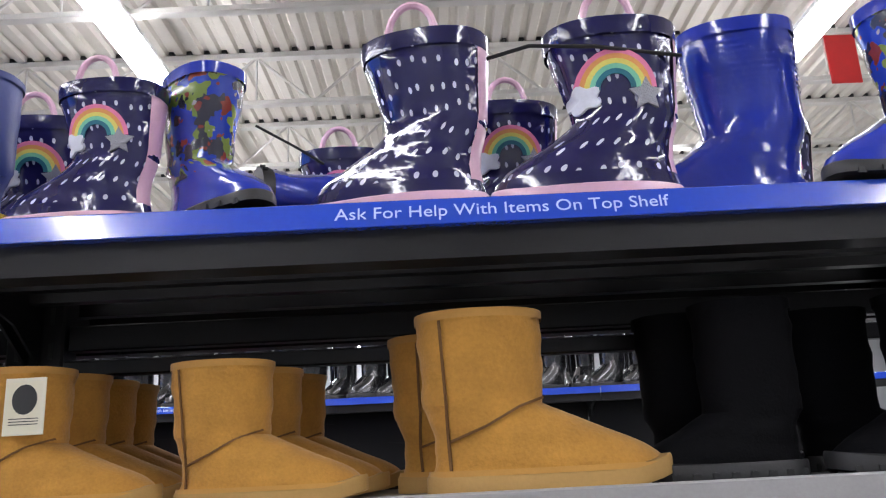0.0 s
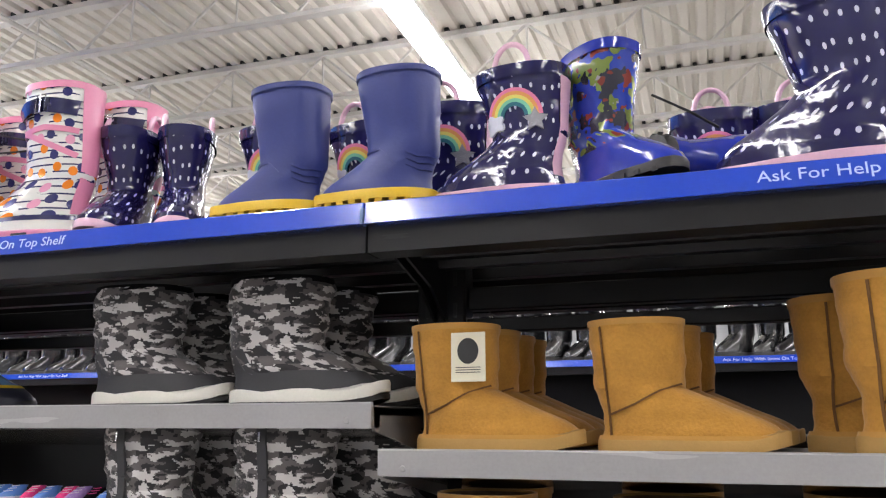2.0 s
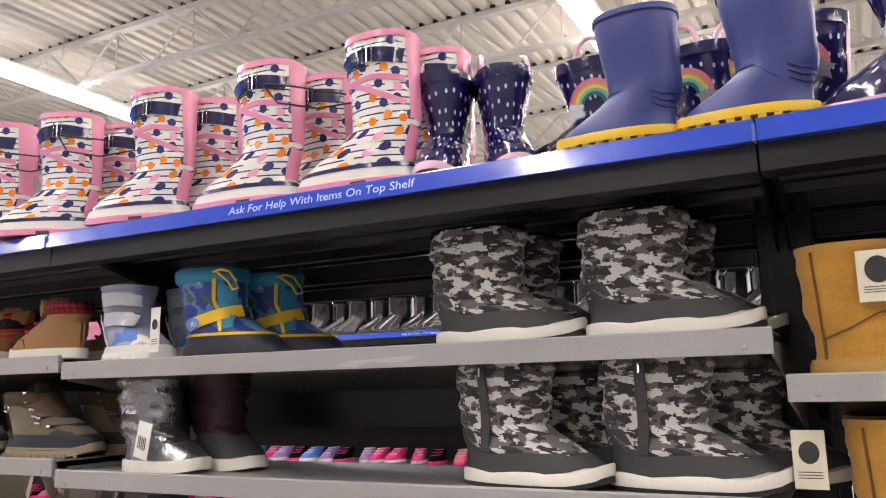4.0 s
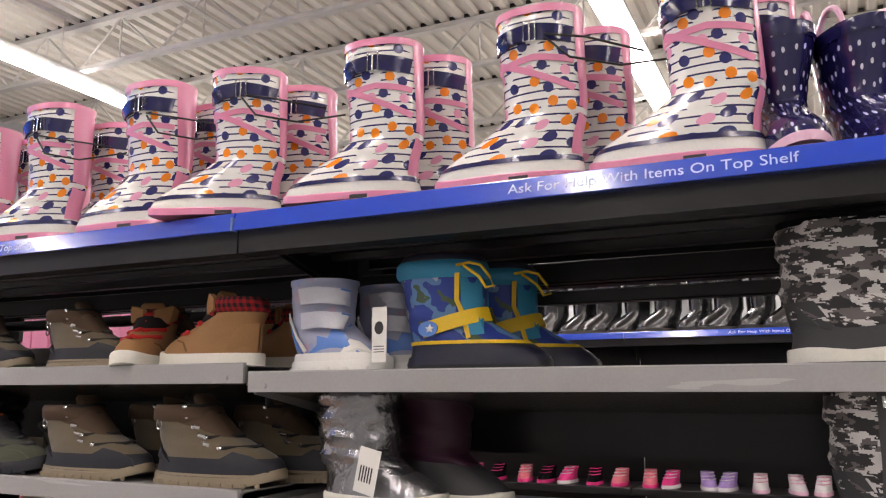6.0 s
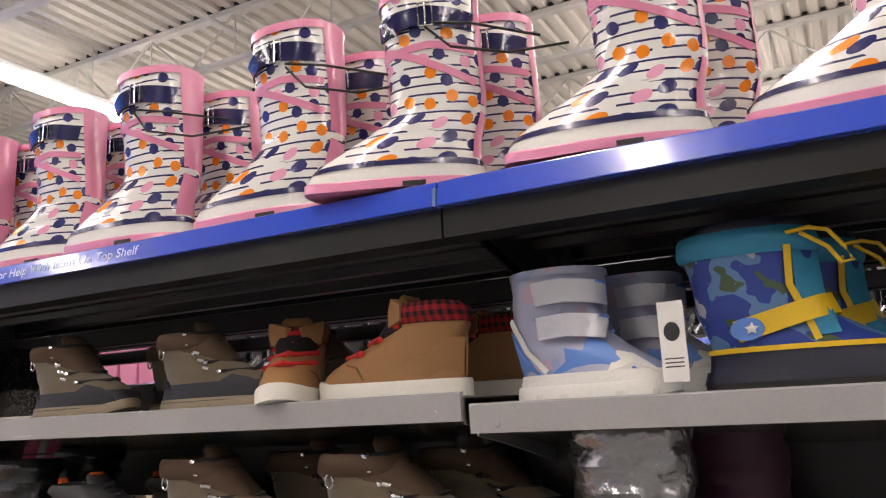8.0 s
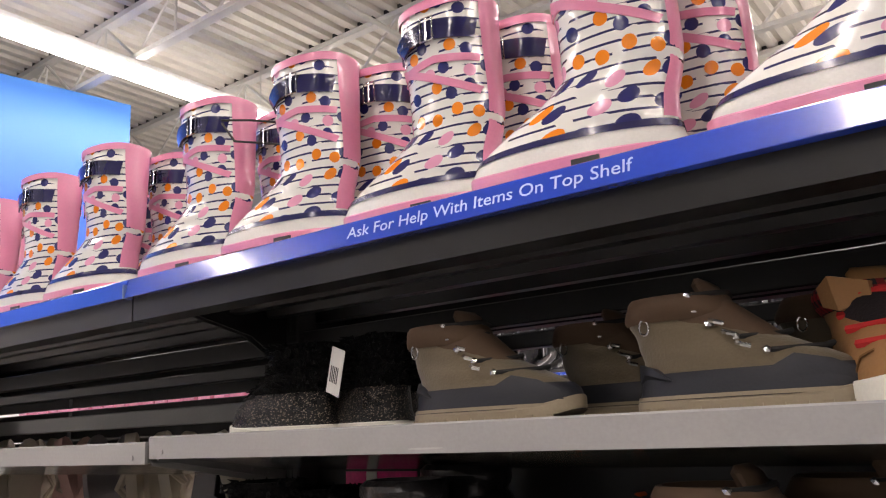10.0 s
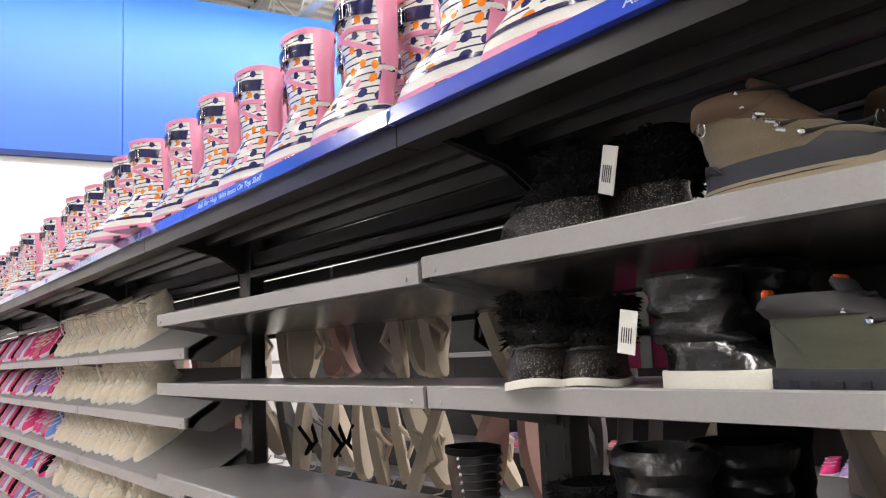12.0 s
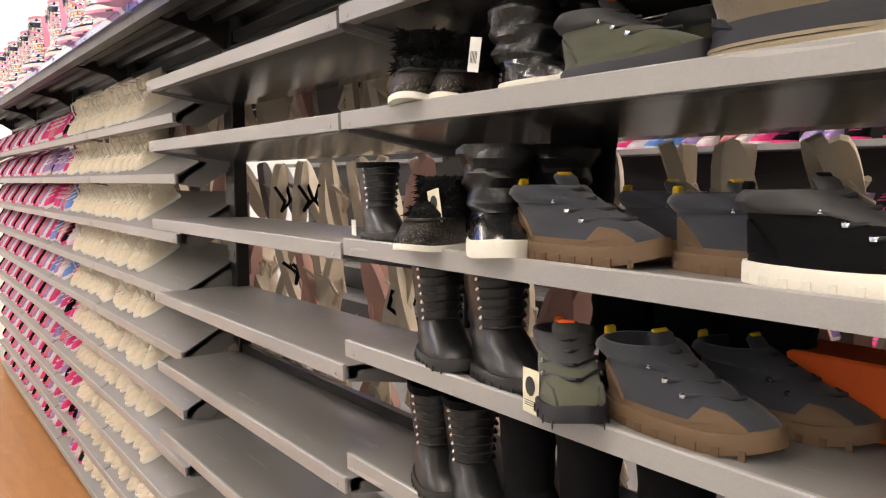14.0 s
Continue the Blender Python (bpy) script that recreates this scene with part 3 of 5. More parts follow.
def top_shelf(x0, x1, y0=0.0, flip=1, words=True, name="top_shelf"):
    s = empty(name, "charcoal steel top shelf with blue front strip", "shelf", "top shelves")
    g = 0.0015
    def yy(v):
        return y0 + flip * v
    def bx(xa, xb, ya, yb, za, zb):
        a, b = sorted((yy(ya), yy(yb)))
        return (xa, xb, a, b, za, zb)
    part("deck", boxes(bx(x0 + g, x1 - g, 0.012, 0.31, TOP - 0.014, TOP - 0.002), bevel=0.0015), DARK, s, smooth=False)
    part("front_flange", prism([(yy(0.012), TOP - 0.0145), (yy(0.012), 2.018), (yy(0.052), 2.018), (yy(0.052), 2.026), (yy(0.028), 2.026), (yy(0.028), TOP - 0.0145)], (x0 + g, x1 - g)), DARK, s, smooth=False)
    for y in (0.105, 0.185, 0.262):
        part("stiffener", prism([(yy(y - 0.018), TOP - 0.015), (yy(y - 0.010), TOP - 0.040), (yy(y + 0.010), TOP - 0.040), (yy(y + 0.018), TOP - 0.015)], (x0 + 0.01, x1 - 0.01)), DARK, s, smooth=False)
    part("price_strip", prism([(yy(-0.003), STRIP_Z), (yy(0.003), STRIP_Z + 0.0275), (yy(0.0055), STRIP_Z + 0.029), (yy(0.0115), STRIP_Z + 0.0275), (yy(0.0115), STRIP_Z)], (x0 + 0.001, x1 - 0.001), 0.0008), BLUE_STRIP, s, "glossy blue plastic strip", smooth=False)
    part("strip_joint", boxes(bx(x0 - 0.003, x0 + 0.0008, -0.0035, 0.010, STRIP_Z, STRIP_Z + 0.020)), STRIP_CLEAR, s, "worn end of the strip", smooth=False)
    if words:
        m = pose(x0 + 0.438, yy(-0.0016), STRIP_Z + 0.0085, 78, 0, 0 if flip > 0 else 180) @ Matrix.Diagonal((1.13, 1.0, 1.0, 1.0))
        t = lettering("strip_lettering", "Ask For Help With Items On Top Shelf", 0.0186, STRIP_TEXT, s, m)
        t["label"] = "pale lettering on the blue strip"
    for x in (x0 + 0.006, x1 - 0.010):
        part("bracket", prism([(yy(0.03), TOP - 0.016), (yy(0.03), 2.052), (yy(0.12), 2.034), (yy(0.22), 2.010), (yy(0.29), 1.965), (yy(0.31), TOP - 0.016)], (x, x + 0.004)), DARK, s, smooth=False)
    return s


def upright(x, y=0.315, high=2.09):
    u = empty("gondola_upright", "slotted charcoal steel gondola upright post", "shelf post", "gondola uprights")
    part("post", boxes((x - 0.038, x + 0.038, y - 0.022, y + 0.022, 0.0, high), bevel=0.003), DARK, u, smooth=False)
    bm = bmesh.new()
    for s in (-1, 1):
        for i in range(40):
            z = 0.15 + i * 0.048
            box(bm, x + s * 0.022 - 0.003, x + s * 0.022 + 0.003, y - 0.0232, y - 0.0222, z, z + 0.022)
    part("slot", bm, BLACK_RUBBER, u, "dark mounting slots", smooth=False)["kind"] = "stuff"
    part("base_foot", boxes((x - 0.03, x + 0.03, -0.02 if x > -4 else 0.16, 0.64, 0.0, 0.09 if x > -4 else 0.04), bevel=0.004), DARK, u, smooth=False)
    return u


def rails(x0, x1, y=0.315):
    r = empty("gondola_rail", "charcoal steel cross rails joining the shelf posts", "shelf rail", "gondola rails")
    for z0, z1, yy in ((1.985, 2.02, y), (1.950, 1.971, y - 0.012), (0.98, 1.02, y), (0.1, 0.16, y)):
        part("rail", boxes((x0 + 0.04, x1 - 0.04, yy - 0.012, yy + 0.012, z0, z1), bevel=0.002), DARK, r, smooth=False)
    return r


def grey_shelf(x0, x1, z, depth=0.29, y=0.045, drop=0.0, mat=GREY):
    """A flat lower shelf with an upturned front lip and tapered side brackets; drop tips its front down."""
    s = empty("display_shelf", "warm grey steel display shelf with folded front lip", "shelf", "display shelves")
    a, b = x0 + 0.006, x1 - 0.006
    back = y + depth
    part("deck", prism([(y + 0.004, z - 0.030), (y + 0.004, z - 0.004), (back, z - 0.004 + drop), (back, z - 0.014 + drop), (y + 0.03, z - 0.016), (y + 0.03, z - 0.030)], (a, b)), mat, s, smooth=False)
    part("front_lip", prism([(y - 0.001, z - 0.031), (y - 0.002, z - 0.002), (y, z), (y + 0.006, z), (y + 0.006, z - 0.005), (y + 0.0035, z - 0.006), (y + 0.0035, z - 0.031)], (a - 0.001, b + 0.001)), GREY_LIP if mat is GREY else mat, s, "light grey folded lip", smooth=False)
    part("under_tray", prism([(y + 0.03, z - 0.0305), (y + 0.05, z - 0.034), (back - 0.06, z - 0.060 + drop), (back, z - 0.062 + drop), (back, z - 0.015 + drop), (y + 0.03, z - 0.0165)], (a + 0.02, b - 0.02)), UNDER if drop == 0 else mat, s, "tapering underside, shaded in colour on flat shelves", smooth=False)
    for x in (a, b - 0.003):
        part("bracket", prism([(y + 0.010, z - 0.006), (y + 0.012, z - 0.034), (y + 0.08, z - 0.045), (back, z - 0.085 + drop), (back, z - 0.006 + drop)], (x, x + 0.003)), mat, s, smooth=False)
    for x in (a + 0.03, b - 0.03):
        bm = bmesh.new()
        bmesh.ops.create_cone(bm, cap_ends=True, segments=10, radius1=0.004, radius2=0.003, depth=0.002, matrix=Matrix.Translation((x, y - 0.002, z - 0.022)) @ Matrix.Rotation(radians(90), 4, "X"))
        part("rivet", bm, GREY_LIP, s)
    return s


for i in range(LEFT_END, RIGHT_END):
    top_shelf(i * SECTION, (i + 1) * SECTION)
    top_shelf(i * SECTION, (i + 1) * SECTION, y0=0.63, flip=-1, words=False)
    rails(i * SECTION, (i + 1) * SECTION)
for i in range(LEFT_END, RIGHT_END + 1):
    upright(i * SECTION)

LEVELS = {1: (1.79, 1.58, 1.36, 1.14, 0.92, 0.70, 0.48, 0.26), 0: (1.79, 1.58, 1.36, 1.14, 0.92, 0.70, 0.48, 0.26),
          -1: (1.844, 1.654, 1.44, 1.22, 1.0, 0.78, 0.56, 0.34), -2: (1.857, 1.672, 1.448, 1.262, 1.05, 0.83, 0.61, 0.39),
          -3: (1.850, 1.671, 1.438, 1.213, 0.998, 0.778, 0.56, 0.34)}
for sec, zs in LEVELS.items():
    for z in zs:
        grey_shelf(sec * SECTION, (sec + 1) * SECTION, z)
SLANT_Z = [1.762 - 0.188 * i for i in range(10)]
for sec in (-4, -5, -6, -7):
    for z in SLANT_Z:
        grey_shelf(sec * SECTION, (sec + 1) * SECTION, z, depth=0.24, y=0.12, drop=0.13)
for sec in range(LEFT_END, RIGHT_END):
    k = link_mesh("kick_plate", boxes((sec * SECTION + 0.002, (sec + 1) * SECTION - 0.002, 0.0 if sec > -4 else 0.14, 0.02 if sec > -4 else 0.16, 0.0, 0.10 if sec > -4 else 0.03), bevel=0.002), DARK, smooth=False)
    tagged(k, "charcoal steel kick plate along shelf base", "kick plate", "kick plates")
    # boards of the far side of the double unit
    for z in (1.80, 1.50, 1.20, 0.90, 0.60, 0.30) if sec >= -2 else ():
        b = empty("rear_shelf", "dark steel shelf on the far side of the unit", "shelf", "rear shelves")
        part("deck", boxes((sec * SECTION + 0.01, (sec + 1) * SECTION - 0.01, 0.36, 0.60, z - 0.02, z), bevel=0.002), DARK, b, smooth=False)
        part("back_board", boxes((sec * SECTION + 0.01, (sec + 1) * SECTION - 0.01, 0.345, 0.352, z - 0.085, z - 0.005)), DARK, b, smooth=False)
        part("front_lip", boxes((sec * SECTION + 0.01, (sec + 1) * SECTION - 0.01, 0.601, 0.606, z - 0.035, z)), DARK, b, smooth=False)
    if sec in (-3, -4, -5):
        for z in (1.790, 1.827, 1.864, 1.902, 1.952, 2.000):
            rb = link_mesh("rear_rail", boxes((sec * SECTION + 0.01, (sec + 1) * SECTION - 0.01, 0.575, 0.590, z, z + (0.042 if z > 1.9 else 0.033)), bevel=0.002), DARK, smooth=False)
            tagged(rb, "charcoal steel rail on the far side", "rail", "rear rails")
    if sec < -1:
        for z in (1.88, 1.62, 1.36, 1.10):
            hb = link_mesh("hook_bar", boxes((sec * SECTION + 0.04, (sec + 1) * SECTION - 0.04, 0.36, 0.375, z, z + 0.035), bevel=0.002), GREY, smooth=False)
            tagged(hb, "grey steel hook bar behind the shelves", "hook bar", "hook bars")


# ---- boots on the top shelf ----
def striped_boot():
    L = Last(0.216, 0.238, 0.078, foot=0.43, front=0.515, curve=1.06, top=0.555, back=0.004, top_width=0.086)
    o = empty("striped_rain_boot", "white rain boot with navy stripes, dots and pink trim", "rain boot", "striped rain boots")
    part("upper", loft(L, 0.022, 0.229, 26, 36, wrinkle=0.0008), STRIPED, o)
    part("foxing", loft(L, 0.010, 0.0275, 3, 36, 0.0024), WHITE_RUBBER, o, "white rubber foot band")
    part("piping", loft(L, 0.0260, 0.0325, 2, 36, 0.0032), NAVY, o, "navy line round the foot")
    part("sole", sole_mesh(L, 0.0115, 36, 0.0042, treads=0, rise=0.007), PINK, o, "pink treaded rubber sole")
    ys = abs(L.side(0.085, 0.012, 1, 0.0045).y)
    part("sole_arch", boxes((0.070, 0.098, -ys, ys, 0.0004, 0.0062)), BLACK_RUBBER, o, "dark arch under the sole", smooth=False)
    part("collar", collar(L, 0.227, 0.238, 0.0022, 36, 0.09), PINK, o, "pink rim")
    part("back_strip", back_strip(L, 0.036, 0.230, 0.0135), PINK, o, "pink strip up the heel")
    part("cross_strap", band(L, [(0.010, 0.122), (0.05, 0.140), (0.112, 0.168)], 0.0085, signs=(1,)), PINK, o, "thin pink cross strap")
    part("cross_strap", band(L, [(0.010, 0.160), (0.06, 0.167), (0.114, 0.160)], 0.0085, signs=(1,)), PINK, o, "thin pink cross strap")
    st = part("strap", band(L, [(0.012, 0.194), (0.06, 0.201), (0.117, 0.196)], 0.023, 0.0030, signs=(1,), thick=0.002), NAVY_SHINE, o, "glossy navy strap")
    part("strap_end", band(L, [(0.064, 0.200), (0.090, 0.197), (0.104, 0.188)], 0.021, 0.0062, signs=(1,), thick=0.002), NAVY_SHINE, st)
    bm = bmesh.new()
    c = L.side(0.062, 0.200, 1, 0.0075)
    add_tube(bm, [(c.x + dx, c.y, c.z + dz) for dx, dz in ((-0.008, -0.014), (0.008, -0.014), (0.008, 0.014), (-0.008, 0.014))], 0.0016, 6, True)
    add_tube(bm, [(c.x, c.y + 0.001, c.z - 0.014), (c.x, c.y + 0.001, c.z + 0.014)], 0.0011, 5)
    part("buckle", bm, CHROME, st, "small chrome buckle")
    return o


def rainbow_boot(picture=True):
    L = Last(0.188, 0.178, 0.076, foot=0.44, front=0.545, curve=1.08, top=0.66, back=-0.006, top_width=0.088)
    o = empty("raindrop_rain_boot", "glossy navy rain boot with white raindrops and rainbow" if picture else "glossy navy rain boot with white raindrops, pink trim", "rain boot", "raindrop rain boots")
    part("upper", loft(L, 0.012, 0.166, 20, 32, wrinkle=0.0010), DROPS, o)
    part("foot_band", loft(L, 0.011, 0.024, 2, 32, 0.002), NAVY_SHINE, o)
    part("sole", sole_mesh(L, 0.012, 32, 0.003, treads=0, rise=0.005), PALE_PINK, o, "pale pink rubber sole")
    part("collar", collar(L, 0.160, 0.178, 0.0022, 32, 0.08), NAVY_SHINE, o, "navy rim")
    part("back_strip", back_strip(L, 0.022, 0.162, 0.014), PALE_PINK, o, "pale pink heel strip")
    for y in (-0.036, 0.036):
        part("pull_handle", loop_handle(0.064, y, 0.174, 0.050, 0.036), PALE_PINK, o, "pale pink loop handle")
    if picture:
        cx, cz = 0.062, 0.106
        for i, m in enumerate(RAINBOW):
            r = 0.036 - 0.0048 * i
            pts = [(cx + r * math.cos(math.pi * k / 14), cz + r * math.sin(math.pi * k / 14)) for k in range(15)]
            part("rainbow_band", band(L, pts, 0.0049, 0.0022, signs=(1,)), m, o)
        blob = [(cx + 0.030 + (0.015 + 0.0028 * math.cos(5 * t)) * math.cos(t), cz - 0.006 + (0.012 + 0.0024 * math.cos(5 * t)) * math.sin(t)) for t in [2 * math.pi * k / 30 for k in range(30)]]
        part("cloud_patch", patch(L, blob, 0.0028, (1,)), CLOUD, o, "white cloud patch")
        star = [(cx - 0.028 + (0.017 if k % 2 == 0 else 0.0085) * math.sin(math.pi * k / 5), cz - 0.007 + (0.017 if k % 2 == 0 else 0.0085) * math.cos(math.pi * k / 5)) for k in range(10)]
        part("star_patch", patch(L, star, 0.0028, (1,)), STAR, o, "silver glitter star patch")
    return o


def plain_boot():
    L = Last(0.168, 0.181, 0.074, foot=0.43, front=0.56, curve=1.10, top=0.65, back=0.0, top_width=0.080)
    o = empty("blue_rain_boot", "matte blue rain boot with thick yellow sole", "rain boot", "blue rain boots")
    part("upper", loft(L, 0.014, 0.177, 16, 32, wrinkle=0.0005), MATTE_BLUE, o)
    part("sole", sole_mesh(L, 0.021, 32, 0.0035, treads=9, rise=0.004, lug=0.008), YELLOW, o, "chunky yellow sole")
    part("collar", collar(L, 0.173, 0.181, 0.0022, 32, 0.08), MATTE_BLUE, o)
    for k in range(3):
        part("heel_ridge", band(L, [(0.004, 0.048 + 0.008 * k), (0.020, 0.046 + 0.008 * k), (0.034, 0.052 + 0.008 * k)], 0.003, 0.0018, signs=(1,)), MATTE_BLUE, o)
    part("instep_ridge", band(L, [(0.045, 0.052), (0.07, 0.074), (0.095, 0.074), (0.125, 0.050)], 0.0025, 0.0012, signs=(1,)), MATTE_BLUE, o)
    return o


def printed_boot(material, label):
    L = Last(0.184, 0.190, 0.074, foot=0.42, front=0.53, curve=1.12, top=0.60, back=-0.002, top_width=0.080)
    o = empty("printed_rain_boot", label, "rain boot", "printed rain boots")
    part("upper", loft(L, 0.052, 0.182, 18, 32, wrinkle=0.0010), material, o)
    part("foot", loft(L, 0.012, 0.054, 8, 32, 0.0004), ROYAL, o, "glossy royal blue foot")
    part("foot_band", loft(L, 0.012, 0.026, 2, 32, 0.0024), ROYAL, o)
    part("sole", sole_mesh(L, 0.012, 32, 0.003, treads=9, rise=0.005), BLACK_RUBBER, o, "black rubber sole")
    part("collar", collar(L, 0.176, 0.190, 0.0020, 32, 0.08), ROYAL, o, "royal blue rim")
    if material is ROYAL:
        for k in range(9):
            part("shaft_ridge", loft(L, 0.118 + 0.006 * k, 0.1205 + 0.006 * k, 1, 32, 0.0012), ROYAL, o)
    return o


STR, RAIN, RAIN2, YEL = striped_boot(), rainbow_boot(), rainbow_boot(False), plain_boot()
HEROB, ROYB = printed_boot(HERO, "blue rain boot printed with colourful figures"), printed_boot(ROYAL, "glossy royal blue rain boot with ridged shaft")
FIRST = set()


def put(ob, x, y, z, rz=0.0, rx=0.0, ry=0.0, size=1.0, mirror=False):
    """Stands a boot with its heel at x, y; the first call moves the built one, later calls copy it."""
    m = pose(x, y, z, rx, ry, rz)
    if ob.name not in FIRST and size == 1.0:
        FIRST.add(ob.name)
        ob.matrix_basis = m
        return ob
    c = copy_thing(ob, m)
    if size != 1.0:
        c.matrix_basis = m @ Matrix.Scale(size, 4)
    return c


rnd = random.Random(4)
heels = [(-0.474, 182, 0.070), (-0.694, 182, 0.068), (-0.938, 190, 0.072), (-1.190, 202, 0.082), (-1.384, 183, 0.070), (-1.632, 185, 0.070),
         (-1.836, 184, 0.072), (-2.052, 187, 0.070), (-2.254, 184, 0.066), (-2.522, 186, 0.066), (-2.735, 184, 0.066), (-2.955, 187, 0.068), (-3.155, 190, 0.066)]
x = -3.38
while x > -8.25:
    heels.append((x, rnd.choice((186, 190, 200, 212, 186, 184)), 0.066 + rnd.uniform(-0.008, 0.012)))
    x -= rnd.uniform(0.19, 0.235)
for i, (hx, rz, y) in enumerate(heels):
    put(STR, hx, y, TOP, rz, size=1.06 if i in (4, 5) else 1.0)
    put(STR, hx + rnd.uniform(0.028, 0.050), y + 0.092, TOP, rz + rnd.uniform(-8, 8))
    if i % 2 == 0:
        put(STR, hx + rnd.uniform(-0.02, 0.06), y + 0.185, TOP, rz + rnd.uniform(-15, 15))

put(YEL, 0.073, 0.066, TOP, 181)
put(YEL, -0.087, 0.068, TOP, 180)
put(RAIN, 0.236, 0.060, TOP, 176, size=0.89)
put(RAIN, 0.814, 0.060, TOP, 177, size=1.13)
put(RAIN2, 0.600, 0.048, TOP, 167, size=1.10)
put(HEROB, 0.236, 0.135, TOP, -44, size=0.98)
put(ROYB, 0.985, 0.115, TOP, 168, size=1.22)
put(HEROB, 1.150, 0.060, TOP, 192, size=1.1)
lying = put(ROYB, 0, 0, 0)
lying.matrix_basis = Matrix(((-0.36, 0, 0.933, 0.352), (0.933, 0, 0.36, 0.070), (0, 1, 0, TOP + 0.044), (0, 0, 0, 1))) @ Matrix.Scale(1.14, 4)
for hx, y, rz in ((0.105, 0.20, 185), (0.03, 0.235, 180), (-0.035, 0.215, 170), (-0.17, 0.20, 186), (0.47, 0.345, 182), (0.585, 0.345, 180), (0.70, 0.215, 184), (1.02, 0.235, 200), (1.08, 0.31, 180), (1.20, 0.07, 184), (1.42, 0.07, 182)):
    put(RAIN, hx, y, TOP, rz)
put(RAIN2, -0.476, 0.200, TOP, -76, size=1.0)
put(RAIN2, -0.400, 0.200, TOP, -58, size=0.97)


def cord(pts, r=0.0016):
    c = link_mesh("security_cord", tube(pts, r, 6), CORD)
    return tagged(c, "thin black cord tying a pair of boots", "cord", "boot cords")


cord([(0.598, 0.045, 2.252), (0.65, 0.016, 2.252), (0.72, 0.012, 2.246), (0.818, 0.026, 2.238)], 0.0022)
cord([(0.335, 0.10, 2.21), (0.38, 0.11, 2.185), (0.41, 0.13, 2.17)])
for hx in (-1.20, -1.40, -0.70, -1.67, -2.22):
    cord([(hx - 0.035, 0.022, 2.272), (hx + 0.0, 0.016, 2.235), (hx + 0.06, 0.040, 2.222), (hx + 0.11, 0.10, 2.245)])
    cord([(hx - 0.035, 0.021, 2.276), (hx + 0.02, 0.025, 2.262), (hx + 0.08, 0.09, 2.258)])


# ---- goods on the lower shelves ----
def laces(L, z0, z1, rows, material, parent, spread=0.22, r=0.0016, eyelet=None, name="lace"):
    """Laces over the instep, each row held by an eyelet on both flanks."""
    be = bmesh.new()
    for k in range(rows):
        z = z0 + (z1 - z0) * k / max(1, rows - 1)
        xb, xf, w = L.span(z)
        ends = [L.side(xf - (0.12 + spread * 0.55) * (xf - xb), z, s, 0.002) for s in (-1, 1)]
        mid = [L.side(xf - 0.03 * (xf - xb), z + 0.002, s, 0.004) for s in (-1, 1)]
        top = Vector((xf + 0.005, 0, z + 0.004))
        part(name, tube([ends[0], mid[0], top, mid[1], ends[1] + Vector((0, 0, 0.005))], r, 6), material, parent)
        if eyelet:
            for e in ends:
                bmesh.ops.create_icosphere(be, subdivisions=1, radius=0.0042, matrix=Matrix.Translation(e))
    if eyelet:
        part("eyelet", be, eyelet, parent, "small metal eyelets")["kind"] = "stuff"
    else:
        be.free()


TAGS = []


def swing_tag(*args, **named):
    """Notes a tag to hang on a boot once all boots stand."""
    TAGS.append((args, named))


def hang_tag(parent, x, z, y, w=0.034, h=0.056, material=CARD, tilt=0.0, spot=True, bars=True, turn=0.0):
    """A card tag hanging against a boot's flank."""
    c = part("swing_tag", boxes((-w / 2, w / 2, -0.0008, 0.0008, -h, 0), bevel=0.0005), material, parent, "card price tag", smooth=False)
    c.matrix_basis = pose(x, y, z, 0, tilt, turn)
    bm = bmesh.new()
    if spot:
        bmesh.ops.create_circle(bm, cap_ends=True, radius=w * 0.31, segments=20, matrix=Matrix.Translation((0, -0.0013, -h * 0.38)) @ Matrix.Rotation(radians(90), 4, "X") @ Matrix.Diagonal((1, 1.15, 1, 1)))
    if bars:
        for k in range(5 if not spot else 3):
            if spot:
                box(bm, -w * 0.36, w * 0.36, -0.0013, -0.0010, -h * (0.72 + 0.05 * k), -h * (0.705 + 0.05 * k))
            else:
                box(bm, -w * 0.32 + k * w * 0.13, -w * 0.26 + k * w * 0.13, -0.0013, -0.0010, -h * 0.75, -h * 0.4)
    part("tag_print", bm, INK, c, "dark printed mark", smooth=False)
    return c


def tan_boot():
    L = Last(0.222, 0.162, 0.088, foot=0.35, front=0.505, curve=1.25, top=0.515, back=-0.004, top_width=0.096, square=2.2)
    o = empty("tan_suede_boot", "tan suede pull-on winter boot with foam sole", "winter boot", "tan suede boots")
    part("upper", loft(L, 0.016, 0.159, 28, 44, wrinkle=0.0012), SUEDE, o)
    part("binding", collar(L, 0.154, 0.162, 0.0015, 32, 0.07), SUEDE_TRIM, o, "tan top binding")
    part("sole", sole_mesh(L, 0.017, 32, 0.004, treads=0, rise=0.010), SUEDE_SOLE, o, "thick tan foam sole")
    part("welt", loft(L, 0.016, 0.021, 1, 32, 0.0042), SUEDE_TRIM, o, "tan piped welt")
    part("vamp_seam", band(L, [(0.024, 0.046), (0.055, 0.058), (0.085, 0.074), (0.108, 0.082)], 0.0022, 0.0022), STITCH, o, "curved stitched seam")
    part("heel_seam", band(L, [(0.024, 0.021), (0.021, 0.09), (0.018, 0.153)], 0.0022, 0.0022), STITCH, o, "upright stitched seam")
    part("lining", loft(L, 0.10, 0.160, 2, 24, -0.007), FLEECE, o, "brown fleece lining")
    return o


